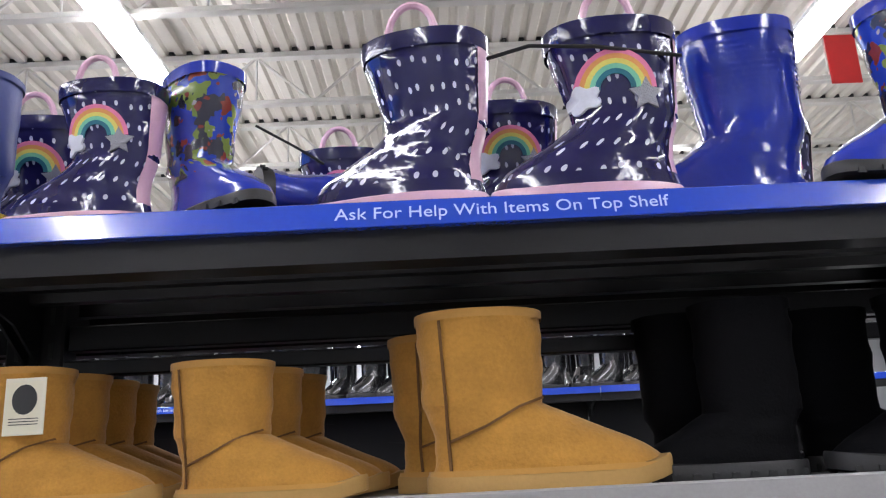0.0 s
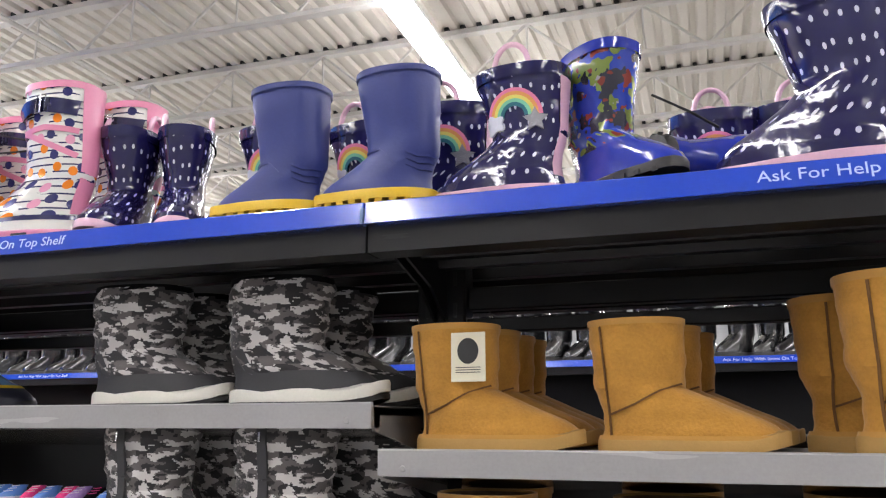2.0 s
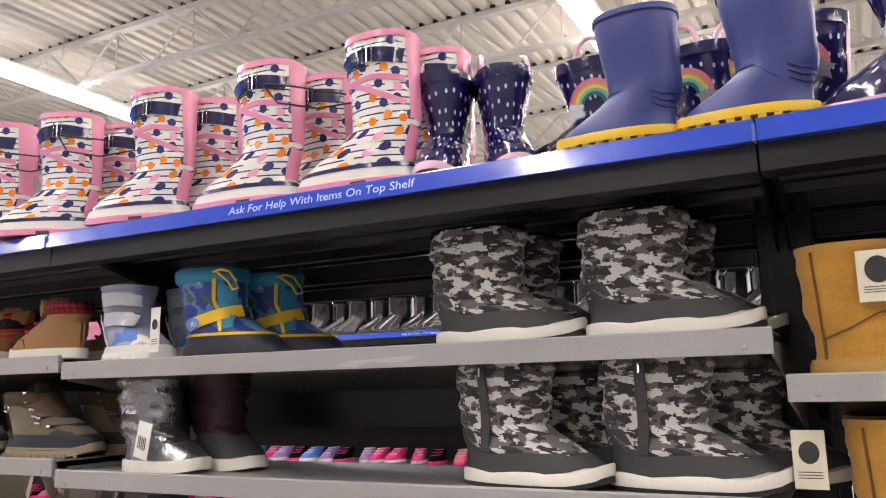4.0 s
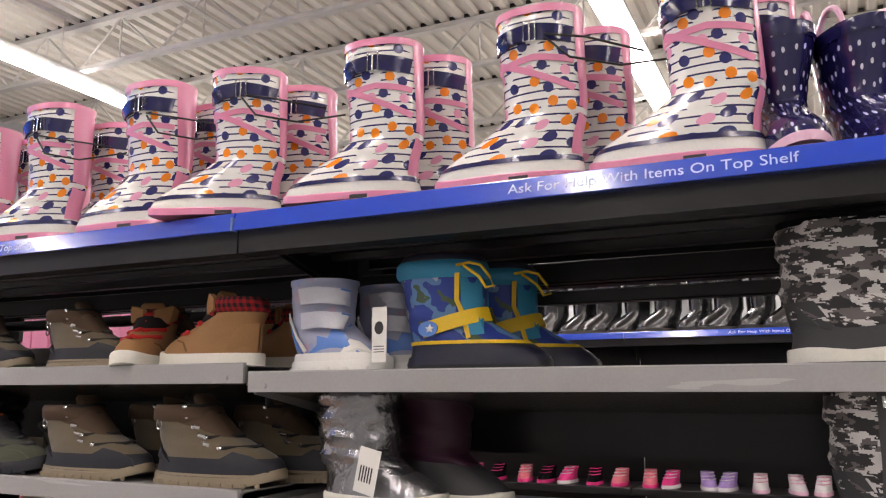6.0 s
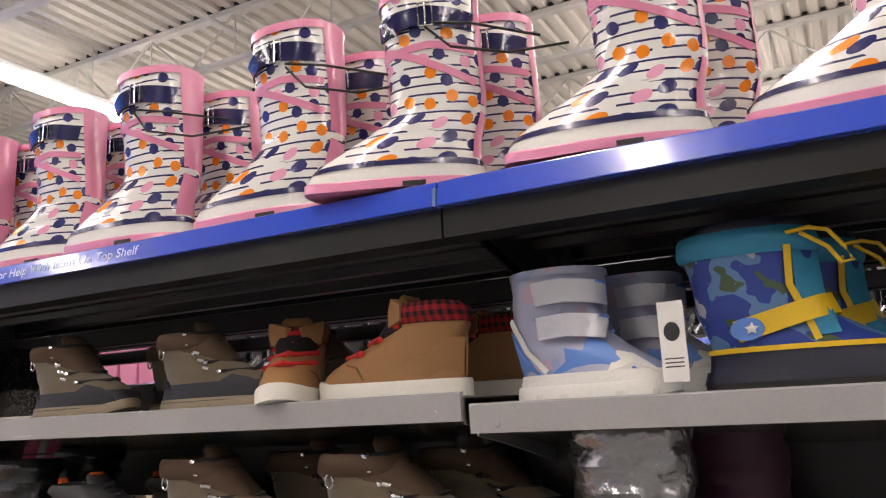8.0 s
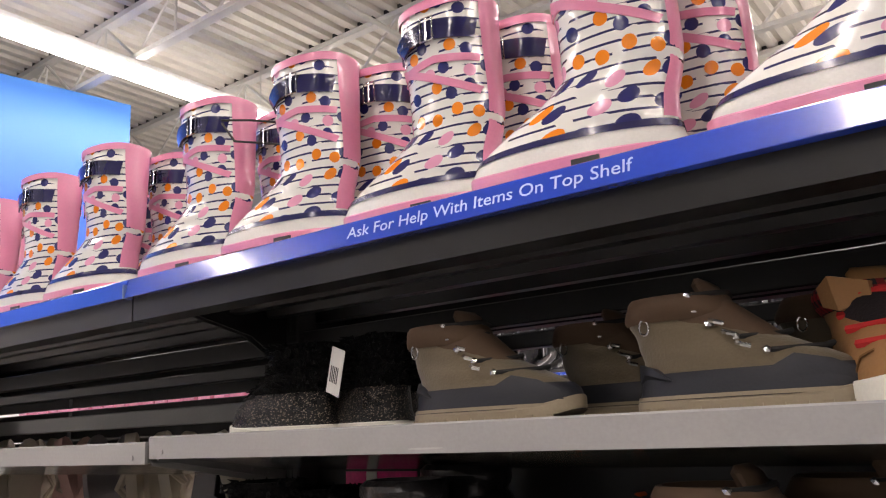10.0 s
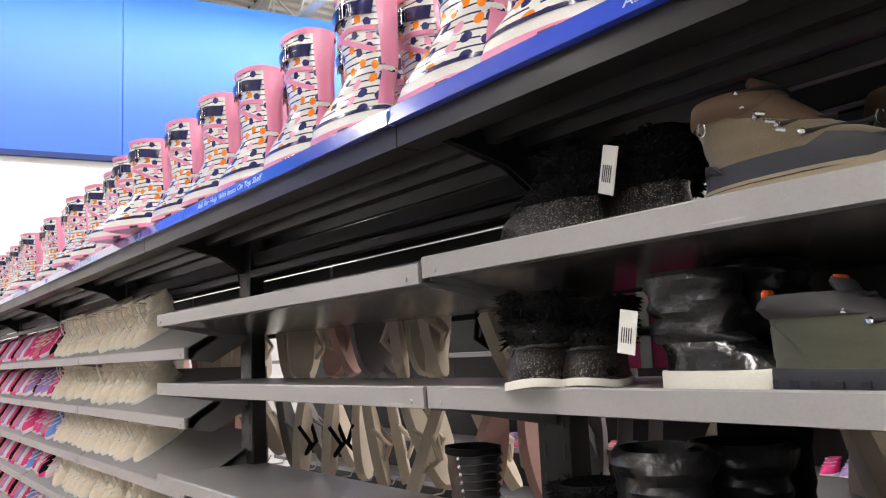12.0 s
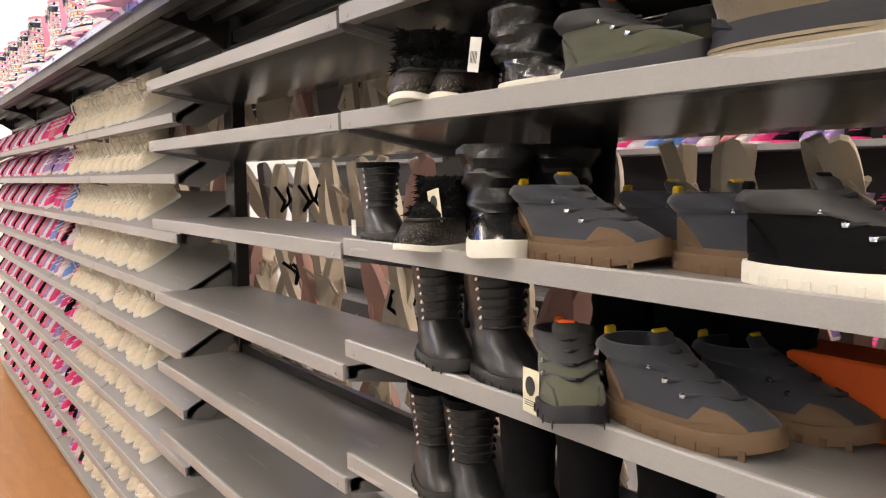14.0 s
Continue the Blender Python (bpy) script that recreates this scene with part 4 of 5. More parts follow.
def camo_boot():
    L = Last(0.226, 0.172, 0.090, foot=0.36, front=0.58, curve=1.10, top=0.63, back=-0.002, top_width=0.098, square=2.3)
    o = empty("camouflage_snow_boot", "black and white camouflage snow boot with grey rubber foot", "snow boot", "camouflage snow boots")
    part("shaft", loft(L, 0.040, 0.168, 26, 36, 0.0, 3, 0.0026, wrinkle=0.0030), CAMO, o)
    part("foot_shell", loft(L, 0.018, 0.046, 6, 36, 0.0026), GREY_RUBBER, o, "dark grey rubber foot")
    part("heel_guard", back_strip(L, 0.044, 0.076, 0.030, 0.0034), GREY_RUBBER, o, "grey rubber heel guard")
    for sg in (-1, 1):
        part("heel_wing", patch(L, [(0.004, 0.042), (0.004, 0.074), (0.018, 0.070), (0.040, 0.046), (0.052, 0.042)], 0.0040, (sg,)), GREY_RUBBER, o, "grey rubber heel guard")
    bm = sole_mesh(L, 0.021, 36, 0.0052, treads=0, rise=0.010, lug=0.006)
    for v in bm.verts:
        if v.co.z > 0.014:
            v.co.z += 0.0022 * math.sin(v.co.x * 62)
    part("sole", bm, CREAM_SOLE, o, "wavy off-white sole")
    part("tread", sole_mesh(L, 0.0065, 36, 0.0050, treads=0, rise=0.010), BLACK_RUBBER, o, "black tread")
    part("collar", collar(L, 0.164, 0.172, 0.001, 32, 0.08), BLACK_FAKE, o, "black top edge")
    return o


def zip_boot():
    """The camouflage boot with its zip side out."""
    o = camo_boot()
    L = Last(0.226, 0.172, 0.090, foot=0.36, front=0.58, curve=1.10, top=0.63, back=-0.002, top_width=0.098, square=2.3)
    z = part("side_zip", band(L, [(0.062, 0.046), (0.063, 0.11), (0.065, 0.164)], 0.013, 0.0062, thick=0.004), GREY_RUBBER, o, "dark side zip panel")
    part("zip_pull", tube([(0.065, -0.058, 0.158), (0.066, -0.060, 0.146)], 0.002, 6), CHROME, z, "metal zip pull")
    return o


def patrol_boot():
    L = Last(0.214, 0.160, 0.090, foot=0.36, front=0.56, curve=1.08, top=0.545, back=-0.010, top_width=0.094, square=2.3)
    o = empty("cartoon_snow_boot", "turquoise and blue picture snow boot with yellow straps", "snow boot", "cartoon snow boots")
    part("shaft", loft(L, 0.040, 0.140, 16, 36, wrinkle=0.0012), PATROL, o)
    part("foot_shell", loft(L, 0.012, 0.040, 5, 36, 0.002), INK_NAVY, o, "dark navy rubber foot")
    part("toe_bumper", loft(L, 0.010, 0.022, 2, 36, 0.0045), INK_NAVY, o)
    part("collar", loft(L, 0.132, 0.157, 5, 36, 0.002, 1, 0.004, wrinkle=0.0016), TEAL, o, "turquoise nylon collar")
    part("lining", loft(L, 0.150, 0.166, 3, 36, -0.002, 1, 0.003, inside=0.05, wrinkle=0.002), INK_NAVY, o, "dark navy fleece lining")
    for sg in (-1, 1):
        part("instep_panel", patch(L, [(0.094, 0.136), (0.116, 0.136), (0.118, 0.095), (0.128, 0.052), (0.110, 0.050), (0.094, 0.09)], 0.0022, (sg,)), TEAL, o, "turquoise nylon instep")
    part("piping", loft(L, 0.0385, 0.0435, 2, 36, 0.0036), YELLOW, o, "yellow piping")
    part("trim", band(L, [(0.090, 0.138), (0.088, 0.10), (0.108, 0.046)], 0.006, 0.0042), YELLOW, o, "yellow upright trim")
    st = part("strap", band(L, [(0.040, 0.058), (0.07, 0.066), (0.124, 0.082)], 0.021, 0.0062, signs=(-1, 1), thick=0.003), YELLOW, o, "wide yellow strap")
    part("badge", patch(L, [(0.050 + 0.014 * math.cos(t), 0.060 + 0.011 * math.sin(t)) for t in [2 * math.pi * k / 18 for k in range(18)]], 0.0085), SKY_RUBBER, st, "round blue badge")
    part("badge_mark", patch(L, [(0.054 + (0.006 if k % 2 == 0 else 0.003) * math.sin(math.pi * k / 5), 0.060 + (0.006 if k % 2 == 0 else 0.003) * math.cos(math.pi * k / 5)) for k in range(10)], 0.0105), WHITE_CARD, st, "white star shape")
    part("drawcord", tube([(0.092, -0.046, 0.148), (0.112, -0.050, 0.150), (0.128, -0.048, 0.146), (0.140, -0.046, 0.130), (0.146, -0.046, 0.116), (0.136, -0.048, 0.114), (0.126, -0.050, 0.130), (0.104, -0.050, 0.146)], 0.0022, 7), YELLOW, o, "yellow drawcord")
    part("sole", sole_mesh(L, 0.012, 36, 0.004, treads=9, rise=0.006), BLACK_RUBBER, o, "black sole")
    return o


def ice_boot():
    L = Last(0.180, 0.142, 0.084, foot=0.42, front=0.60, curve=1.12, top=0.60, back=0.004, top_width=0.090, square=2.3)
    o = empty("lilac_snow_boot", "frosty lilac snow boot with silver hook straps", "snow boot", "lilac snow boots")
    part("shaft", loft(L, 0.014, 0.138, 18, 36, wrinkle=0.0012), ICE, o)
    part("sole", sole_mesh(L, 0.018, 36, 0.0046, treads=6, rise=0.006), WHITE_RUBBER, o, "white rubber sole")
    part("collar", collar(L, 0.134, 0.142, 0.0020, 36, 0.06), ICE, o)
    part("toe_shell", loft(L, 0.016, 0.030, 3, 36, 0.0030), WHITE_RUBBER, o, "white toe band")
    part("toe_cap", patch(L, [(0.122, 0.028), (0.128, 0.050), (0.142, 0.046), (0.162, 0.032), (0.168, 0.026)], 0.0034, (-1,)), WHITE_RUBBER, o, "white toe cap")
    part("flame_patch", patch(L, [(0.062, 0.030), (0.078, 0.042), (0.076, 0.056), (0.096, 0.052), (0.098, 0.066), (0.116, 0.060), (0.136, 0.040), (0.150, 0.030)], 0.0026, (-1,)), SKY_RUBBER, o, "sky-blue side flash")
    part("heel_patch", patch(L, [(0.004, 0.03), (0.006, 0.078), (0.018, 0.056), (0.032, 0.040), (0.046, 0.030)], 0.0026, (-1,)), SKY_RUBBER, o, "sky-blue heel flash")
    part("heel_stripe", band(L, [(0.010, 0.092), (0.030, 0.056), (0.056, 0.032)], 0.006, 0.0040), WHITE_RUBBER, o, "white curved heel stripe")
    for z in (0.078, 0.114):
        st = part("hook_strap", band(L, [(0.050, z), (0.08, z + 0.002), (0.114, z - 0.002)], 0.024, 0.010, thick=0.005), STRAP_SILVER, o, "silver hook strap")
        part("strap_edge", band(L, [(0.104, z + 0.010), (0.112, z + 0.007), (0.114, z - 0.010)], 0.0025, 0.0112), SKY_RUBBER, st, "pale blue strap edge")
    return o


def silver_boot(material=SILVER, label="silver quilted winter boot with pale sole", foot=None):
    L = Last(0.205, 0.170, 0.086, foot=0.36, front=0.56, curve=1.2, top=0.58, back=0.0, top_width=0.094)
    o = empty("quilted_winter_boot", label, "winter boot", "quilted winter boots")
    part("shaft", loft(L, 0.058, 0.168, 28, 32, 0.0, 4, 0.006, wrinkle=0.003), material, o)
    part("foot_shell", loft(L, 0.014, 0.062, 6, 32, 0.002), foot or SILVER, o, "shiny foot shell")
    part("sole", sole_mesh(L, 0.020, 32, 0.004, treads=0, rise=0.006), CREAM_SOLE, o, "off-white sole")
    part("collar", collar(L, 0.162, 0.170, 0.002, 32, 0.05), material, o)
    return o


def hiker_boot():
    L = Last(0.208, 0.104, 0.080, foot=0.40, front=0.475, curve=1.32, top=0.43, back=0.006, top_width=0.072, square=2.3)
    o = empty("hiking_boot", "olive-brown laced hiking boot with slate foot band", "hiking boot", "hiking boots")
    part("upper", loft(L, 0.030, 0.100, 18, 36, wrinkle=0.0012), HIKER, o)
    part("foot_shell", loft(L, 0.010, 0.037, 5, 36, 0.0030), SLATE, o, "slate rubber band")
    for sg in (-1, 1):
        part("toe_bumper", patch(L, [(0.130, 0.034), (0.150, 0.046), (0.176, 0.040), (0.196, 0.030), (0.200, 0.020), (0.140, 0.024)], 0.0040, (sg,)), SLATE, o, "slate toe cap")
    for sg in (-1, 1):
        part("heel_counter", patch(L, [(0.004, 0.030), (0.004, 0.048), (0.030, 0.042), (0.048, 0.030)], 0.0042, (sg,)), SLATE, o, "slate heel counter")
    part("welt", loft(L, 0.0135, 0.0170, 1, 36, 0.0045), TAUPE, o, "taupe welt line")
    part("sole", sole_mesh(L, 0.013, 36, 0.0046, treads=11, rise=0.010), TAUPE, o, "taupe lugged sole")
    part("collar", loft(L, 0.084, 0.107, 6, 36, 0.002, 1, 0.0045, inside=0.05, wrinkle=0.0010), HIKER_CUFF, o, "padded brown collar")
    bm = boxes((0.076, 0.092, -0.021, 0.021, 0.062, 0.122), bevel=0.006)
    for v in bm.verts:
        v.co.x += (0.095 - v.co.z) * 0.45
    part("tongue", bm, HIKER_CUFF, o, "padded tongue")
    laces(L, 0.050, 0.104, 5, CORD, o, 0.24, 0.0026, CHROME)
    for k in range(3):
        c = L.side(0.112 - 0.012 * k, 0.056 + 0.011 * k, -1, 0.0085)
        part("lace_hook", tube([(c.x - 0.005, c.y, c.z + 0.002), (c.x, c.y - 0.004, c.z), (c.x + 0.006, c.y, c.z - 0.002)], 0.0022, 6), CHROME, o, "chrome lace hook")
    c = L.side(0.026, 0.080, -1, 0.004)
    part("pull_ring", tube([(c.x + 0.0045 * math.cos(t), c.y, c.z + 0.007 * math.sin(t)) for t in [2 * math.pi * k / 12 for k in range(12)]], 0.0011, 5, True), CHROME, o, "small metal ring")
    return o


def sneaker_boot():
    L = Last(0.188, 0.092, 0.074, foot=0.40, front=0.48, curve=1.30, top=0.44, back=0.006, square=2.3)
    o = empty("brown_high_top_shoe", "light brown high-top shoe with red laces, plaid collar", "high-top shoe", "brown high-top shoes")
    part("upper", loft(L, 0.014, 0.084, 14, 36, wrinkle=0.0008), BROWN_LEATHER, o)
    part("sole", sole_mesh(L, 0.019, 36, 0.0046, treads=0, rise=0.006), CREAM_SOLE, o, "cream cup sole")
    part("collar", loft(L, 0.078, 0.100, 5, 36, 0.001, 1, 0.0042, inside=0.045, wrinkle=0.001), PLAID, o, "red and black plaid collar")
    for sg in (-1, 1):
        part("heel_counter", patch(L, [(0.004, 0.022), (0.004, 0.062), (0.022, 0.060), (0.040, 0.040), (0.042, 0.022)], 0.0022, (sg,)), BROWN_LEATHER, o)
    for sg in (-1, 1):
        part("toe_seam", band(L, [(0.112, 0.022), (0.122, 0.036), (0.138, 0.040)], 0.0018, 0.0018, signs=(sg,)), STITCH, o, "stitched toe seam")
    bm = boxes((0.074, 0.086, -0.020, 0.020, 0.060, 0.112), bevel=0.005)
    for v in bm.verts:
        v.co.x += (0.088 - v.co.z) * 0.40
    part("tongue", bm, BROWN_LEATHER, o, "brown leather tongue")
    for sg in (-1, 1):
        part("strap_tab", patch(L, [(0.060, 0.082), (0.058, 0.098), (0.070, 0.106), (0.086, 0.098), (0.088, 0.084), (0.076, 0.076)], 0.0075, (sg,)), BROWN_LEATHER, o, "rounded brown strap tab")
    laces(L, 0.046, 0.086, 4, RED_LACE, o, 0.26, 0.0036)
    return o


def low_sneaker(upper, sole, accent, label, group, cap=None, cuff=None):
    L = Last(0.228, 0.090, 0.084, foot=0.345, front=0.46, curve=1.42, top=0.40, back=0.006, square=2.3)
    o = empty("low_sneaker", label, "sneaker", group)
    cap = cap or sole
    part("upper", loft(L, 0.012, 0.080, 18, 40, wrinkle=0.0010), upper, o)
    part("sole", sole_mesh(L, 0.021, 40, 0.0050, treads=9, rise=0.012), sole, o, "moulded rubber sole")
    part("mudguard", loft(L, 0.016, 0.029, 3, 40, 0.0022), cap, o, "band round the foot")
    for sg in (-1, 1):
        part("heel_counter", patch(L, [(0.005, 0.026), (0.005, 0.060), (0.022, 0.062), (0.046, 0.040), (0.060, 0.026)], 0.0034, (sg,)), cap, o, "rounded heel counter")
    for sg in (-1, 1):
        part("toe_cap", patch(L, [(0.150, 0.026), (0.164, 0.044), (0.186, 0.042), (0.208, 0.032), (0.214, 0.024)], 0.0034, (sg,)), cap, o, "rounded toe cap")
    part("collar", loft(L, 0.068, 0.090, 5, 40, 0.0015, 1, 0.0050, inside=0.040, wrinkle=0.0012), cuff or upper, o, "padded collar")
    part("heel_tab", boxes((-0.003, 0.005, -0.008, 0.008, 0.072, 0.098), bevel=0.0026), accent, o, "bright heel pull tab")
    bm = boxes((0.082, 0.094, -0.019, 0.019, 0.050, 0.104), bevel=0.005)
    for v in bm.verts:
        v.co.x += (0.084 - v.co.z) * 0.6
    part("tongue", bm, cuff or upper, o, "padded tongue")
    part("tongue_tab", boxes((0.074, 0.080, -0.012, 0.012, 0.094, 0.106), bevel=0.002), accent, o)
    laces(L, 0.050, 0.082, 4, SLATE, o, 0.24, 0.0026, CHROME)
    return o


def black_boot(shine=False, tall=0.19):
    L = Last(0.190, tall, 0.080, foot=0.37, front=0.56, curve=1.2, top=0.56, back=0.0, top_width=0.084)
    m = BLACK_LEATHER if shine else BLACK_FAKE
    o = empty("black_boot", "black leather lace-up boot" if shine else "plain black fabric pull-on boot", "boot", "black boots")
    part("upper", loft(L, 0.014, tall - 0.004, 22, 32, 0.0, wrinkle=0.0013 if shine else 0.0015), m, o)
    part("sole", sole_mesh(L, 0.018, 32, 0.004, treads=9, rise=0.006), BLACK_RUBBER, o)
    part("collar", collar(L, tall - 0.012, tall, 0.002, 32, 0.06), BLACK_FAKE, o)
    if shine:
        laces(L, 0.070, tall - 0.015, 7, CORD, o, 0.22, 0.0018, CHROME)
    return o


def fur_boot(label, material=BLACK_FUR, foot=GLITTER):
    L = Last(0.176, 0.112, 0.078, foot=0.46, front=0.52, curve=1.22, top=0.52, back=0.0)
    o = empty("black_trainer_boot", label, "trainer boot", "black trainer boots")
    part("foot_shell", loft(L, 0.008, 0.058, 12, 32, wrinkle=0.0015), foot, o, "sparkling foot")
    part("shaft", loft(L, 0.050, 0.112, 14, 32, 0.001, 2, 0.006, inside=0.03, wrinkle=0.004), material, o)
    part("sole", sole_mesh(L, 0.009, 32, 0.003, treads=0, rise=0.005), CREAM_SOLE, o, "thin white sole")
    tuft_rnd = random.Random(11)
    bm = bmesh.new()
    for k in range(420):
        z = tuft_rnd.uniform(0.052, 0.116)
        ring = L.ring(min(z, 0.111), 48, 0.004)
        p = ring[tuft_rnd.randrange(48)]
        out = Vector((p.x - 0.05, p.y, tuft_rnd.uniform(-0.02, 0.02))).normalized()
        tip = p + out * tuft_rnd.uniform(0.008, 0.017) + Vector((tuft_rnd.uniform(-0.005, 0.005), tuft_rnd.uniform(-0.005, 0.005), tuft_rnd.uniform(-0.010, 0.004)))
        side = out.cross(Vector((0, 0, 1))) * 0.0028
        up = Vector((0, 0, 0.003))
        vs = [bm.verts.new(q) for q in (p - side - up, p + side - up, p + up, tip)]
        for f in ((0, 1, 3), (1, 2, 3), (2, 0, 3)):
            bm.faces.new([vs[i] for i in f])
    part("fur", bm, material, o, "shaggy black fur", smooth=False)["kind"] = "stuff"
    laces(L, 0.044, 0.060, 2, CORD, o, 0.24, 0.0024)
    return o


def puffer_boot():
    L = Last(0.205, 0.160, 0.086, foot=0.36, front=0.54, curve=1.25, top=0.56, back=0.0, top_width=0.100)
    o = empty("black_puffer_boot", "black shiny padded winter boot with white sole", "winter boot", "black padded boots")
    part("shaft", loft(L, 0.060, 0.158, 30, 36, 0.0, 3, 0.009, inside=0.03, wrinkle=0.004), PUFFY, o)
    part("foot_shell", loft(L, 0.016, 0.066, 10, 32, 0.001, wrinkle=0.0015), BLACK_SHINE, o, "black patent foot")
    part("sole", sole_mesh(L, 0.024, 32, 0.004, treads=0, rise=0.004), CREAM_SOLE, o, "thick white sole")
    return o


TANB, CAMOB, ZIPB, PATB, ICEB, SILB = tan_boot(), camo_boot(), zip_boot(), patrol_boot(), ice_boot(), silver_boot()
HIKE, SNKB, BLKB, BLKS, PUFB = hiker_boot(), sneaker_boot(), black_boot(), black_boot(True, 0.165), puffer_boot()
FURB = fur_boot("black fleece trainer boot with glitter toe")
PLUM = silver_boot(PURPLE, "plum nylon quilted winter boot", GREY_RUBBER)
OLVS = low_sneaker(OLIVE, SLATE, ORANGE, "olive suede sneaker with orange heel tab", "olive sneakers", OLIVE, GREY_RUBBER)
NVYS = low_sneaker(SLATE_BLUE, BROWN_SOLE, YELLOW, "slate blue suede sneaker with brown gum sole", "slate blue sneakers")
BLKL = low_sneaker(BLACK_FAKE, CREAM_SOLE, BLACK_FAKE, "black fleece-lined sneaker with cream sole", "black sneakers", BLACK_FAKE, GREY_RUBBER)

Z = LEVELS
# section right of the seam: tan boots in files, then black ones
z = Z[0][0] - 0.004
first = put(TANB, 0.026, 0.122, z, -3, size=0.94)
swing_tag(first, 0.090, 0.148, -0.0505, 0.046, 0.062)
for j in range(1, 4):
    put(TANB, 0.030 + 0.004 * j, 0.122 + 0.075 * j if j < 3 else 0.335, z, -2 + j, size=0.94)
for j in range(3):
    put(TANB, 0.250 + 0.016 * j, 0.116 + 0.085 * j, z, -5 + 3 * j, size=0.92)
put(TANB, 0.517, 0.100, z, 1, size=1.15)
put(TANB, 0.482, 0.195, z, 14, size=1.1)
b = put(BLKB, 0.93, 0.125, z, 180)
put(BLKB, 0.78, 0.20, z, 10)
put(BLKB, 0.96, 0.22, z, 0)
c = put(BLKB, 1.14, 0.115, z, 180)
swing_tag(c, 0.09, 0.12, 0.047, 0.046, 0.062)
z = Z[0][1] - 0.004
for hx in (0.06, 0.27, 0.48, 0.70, 0.92):
    for j in range(2):
        t = put(TANB, hx, 0.125 + 0.10 * j, z, -3)
    if hx == 0.06:
        swing_tag(t, -0.035, 0.150, -0.135, 0.036, 0.066)
for hx in (1.30, 1.52, 1.74, 1.96, 2.18):
    for zz in Z[1][:2]:
        put(BLKB, hx, 0.12, zz - 0.004, 3)

# camouflage boots and small snow boots
z = Z[-1][0] - 0.004
put(CAMOB, -0.245, 0.120, z, 2)
put(CAMOB, -0.475, 0.122, z, 0)
put(CAMOB, -0.228, 0.225, z, 5)
put(CAMOB, -0.455, 0.225, z, -3)
p = put(PATB, -0.985, 0.122, z, 4)
put(PATB, -0.945, 0.220, z, 12)
i1 = put(ICEB, -1.186, 0.125, z, -8)
put(ICEB, -1.125, 0.225, z, -6)
swing_tag(i1, 0.192, 0.092, -0.036, 0.026, 0.078, WHITE_CARD)
z = Z[-1][1] - 0.004
put(ZIPB, -0.436, 0.130, z, -10)
put(ZIPB, -0.226, 0.125, z, -4)
put(CAMOB, -0.365, 0.228, z, -8)
put(CAMOB, -0.15, 0.228, z, -4)
s1 = put(SILB, -1.125, 0.128, z, -6)
swing_tag(s1, 0.122, 0.086, -0.056, 0.036, 0.062, WHITE_CARD, 12, False)
put(PLUM, -1.04, 0.228, z, -20)

# hiking boots, brown high-tops and black trainers
z = Z[-2][0] - 0.004
put(SNKB, -1.240, 0.108, z, 178, size=1.10)
put(SNKB, -1.550, 0.214, z, -64, size=1.06)
put(SNKB, -1.200, 0.215, z, 172)
put(SNKB, -1.345, 0.235, z, 8)
put(HIKE, -1.725, 0.112, z, 0)
put(HIKE, -1.615, 0.222, z, 4)
h2 = put(HIKE, -2.000, 0.116, z, -3, size=1.03)
put(HIKE, -1.870, 0.228, z, -4)
f1 = put(FURB, -2.150, 0.138, z, 188, size=1.02)
f2 = put(FURB, -2.045, 0.150, z, 165, size=1.05)
swing_tag(f2, 0.050, 0.096, 0.064, 0.030, 0.056, WHITE_CARD, 18, False, turn=180)
put(FURB, -2.10, 0.245, z, 185)
z = Z[-2][1] - 0.004
put(HIKE, -1.455, 0.122, z, 2, size=1.17)
put(HIKE, -1.722, 0.122, z, 0, size=1.15)
put(HIKE, -1.38, 0.232, z, 3, size=1.15)
put(HIKE, -1.63, 0.232, z, 3, size=1.15)
put(OLVS, -1.945, 0.120, z, -2)
put(OLVS, -1.86, 0.225, z, -2)
pf = put(PUFB, -2.078, 0.120, z, 4, size=0.80)
put(PUFB, -2.065, 0.225, z, -2, size=0.88)
g1 = put(FURB, -2.315, 0.165, z, -48, size=1.1)
put(FURB, -2.235, 0.215, z, -62)
swing_tag(pf, -0.020, 0.110, -0.045, 0.030, 0.062, WHITE_CARD, 10, False)
swing_tag(put(BLKS, -1.30, 0.22, z, 90), 0.1, 0.1, -0.05, 0.03, 0.05)
z = Z[-2][2] - 0.004
cb = put(BLKS, -2.462, 0.120, z, -14, size=0.84)
swing_tag(cb, 0.02, 0.040, -0.046, 0.036, 0.034, WHITE_CARD, 0, False, False)
fb = put(FURB, -2.205, 0.150, z, -70)
swing_tag(fb, 0.110, 0.092, 0.010, 0.030, 0.052, CARD, -12, turn=70)
put(PUFB, -2.135, 0.150, z, -36)
put(PUFB, -2.10, 0.235, z, -30)
put(NVYS, -2.030, 0.118, z, 0, size=1.10)
put(NVYS, -1.785, 0.150, z, 4)
put(BLKB, -2.10, 0.250, z, 6)
put(NVYS, -1.93, 0.225, z, 2)
put(BLKL, -1.665, 0.112, z, 0, size=1.06)
z = Z[-2][3] - 0.004
for hx in (-2.02, -1.90, -1.78):
    put(BLKB, hx, 0.262, z, 4)
tb = put(BLKS, -2.285, 0.130, z, -20)
put(BLKS, -2.150, 0.135, z, -16, size=1.08)
swing_tag(put(OLVS, -1.985, 0.150, z, -38), 0.13, 0.052, -0.050, 0.036, 0.058, turn=30)
put(NVYS, -1.865, 0.122, z, -3, size=1.08)
put(NVYS, -1.80, 0.225, z, 0)
put(BLKL, -1.46, 0.125, z, 0)
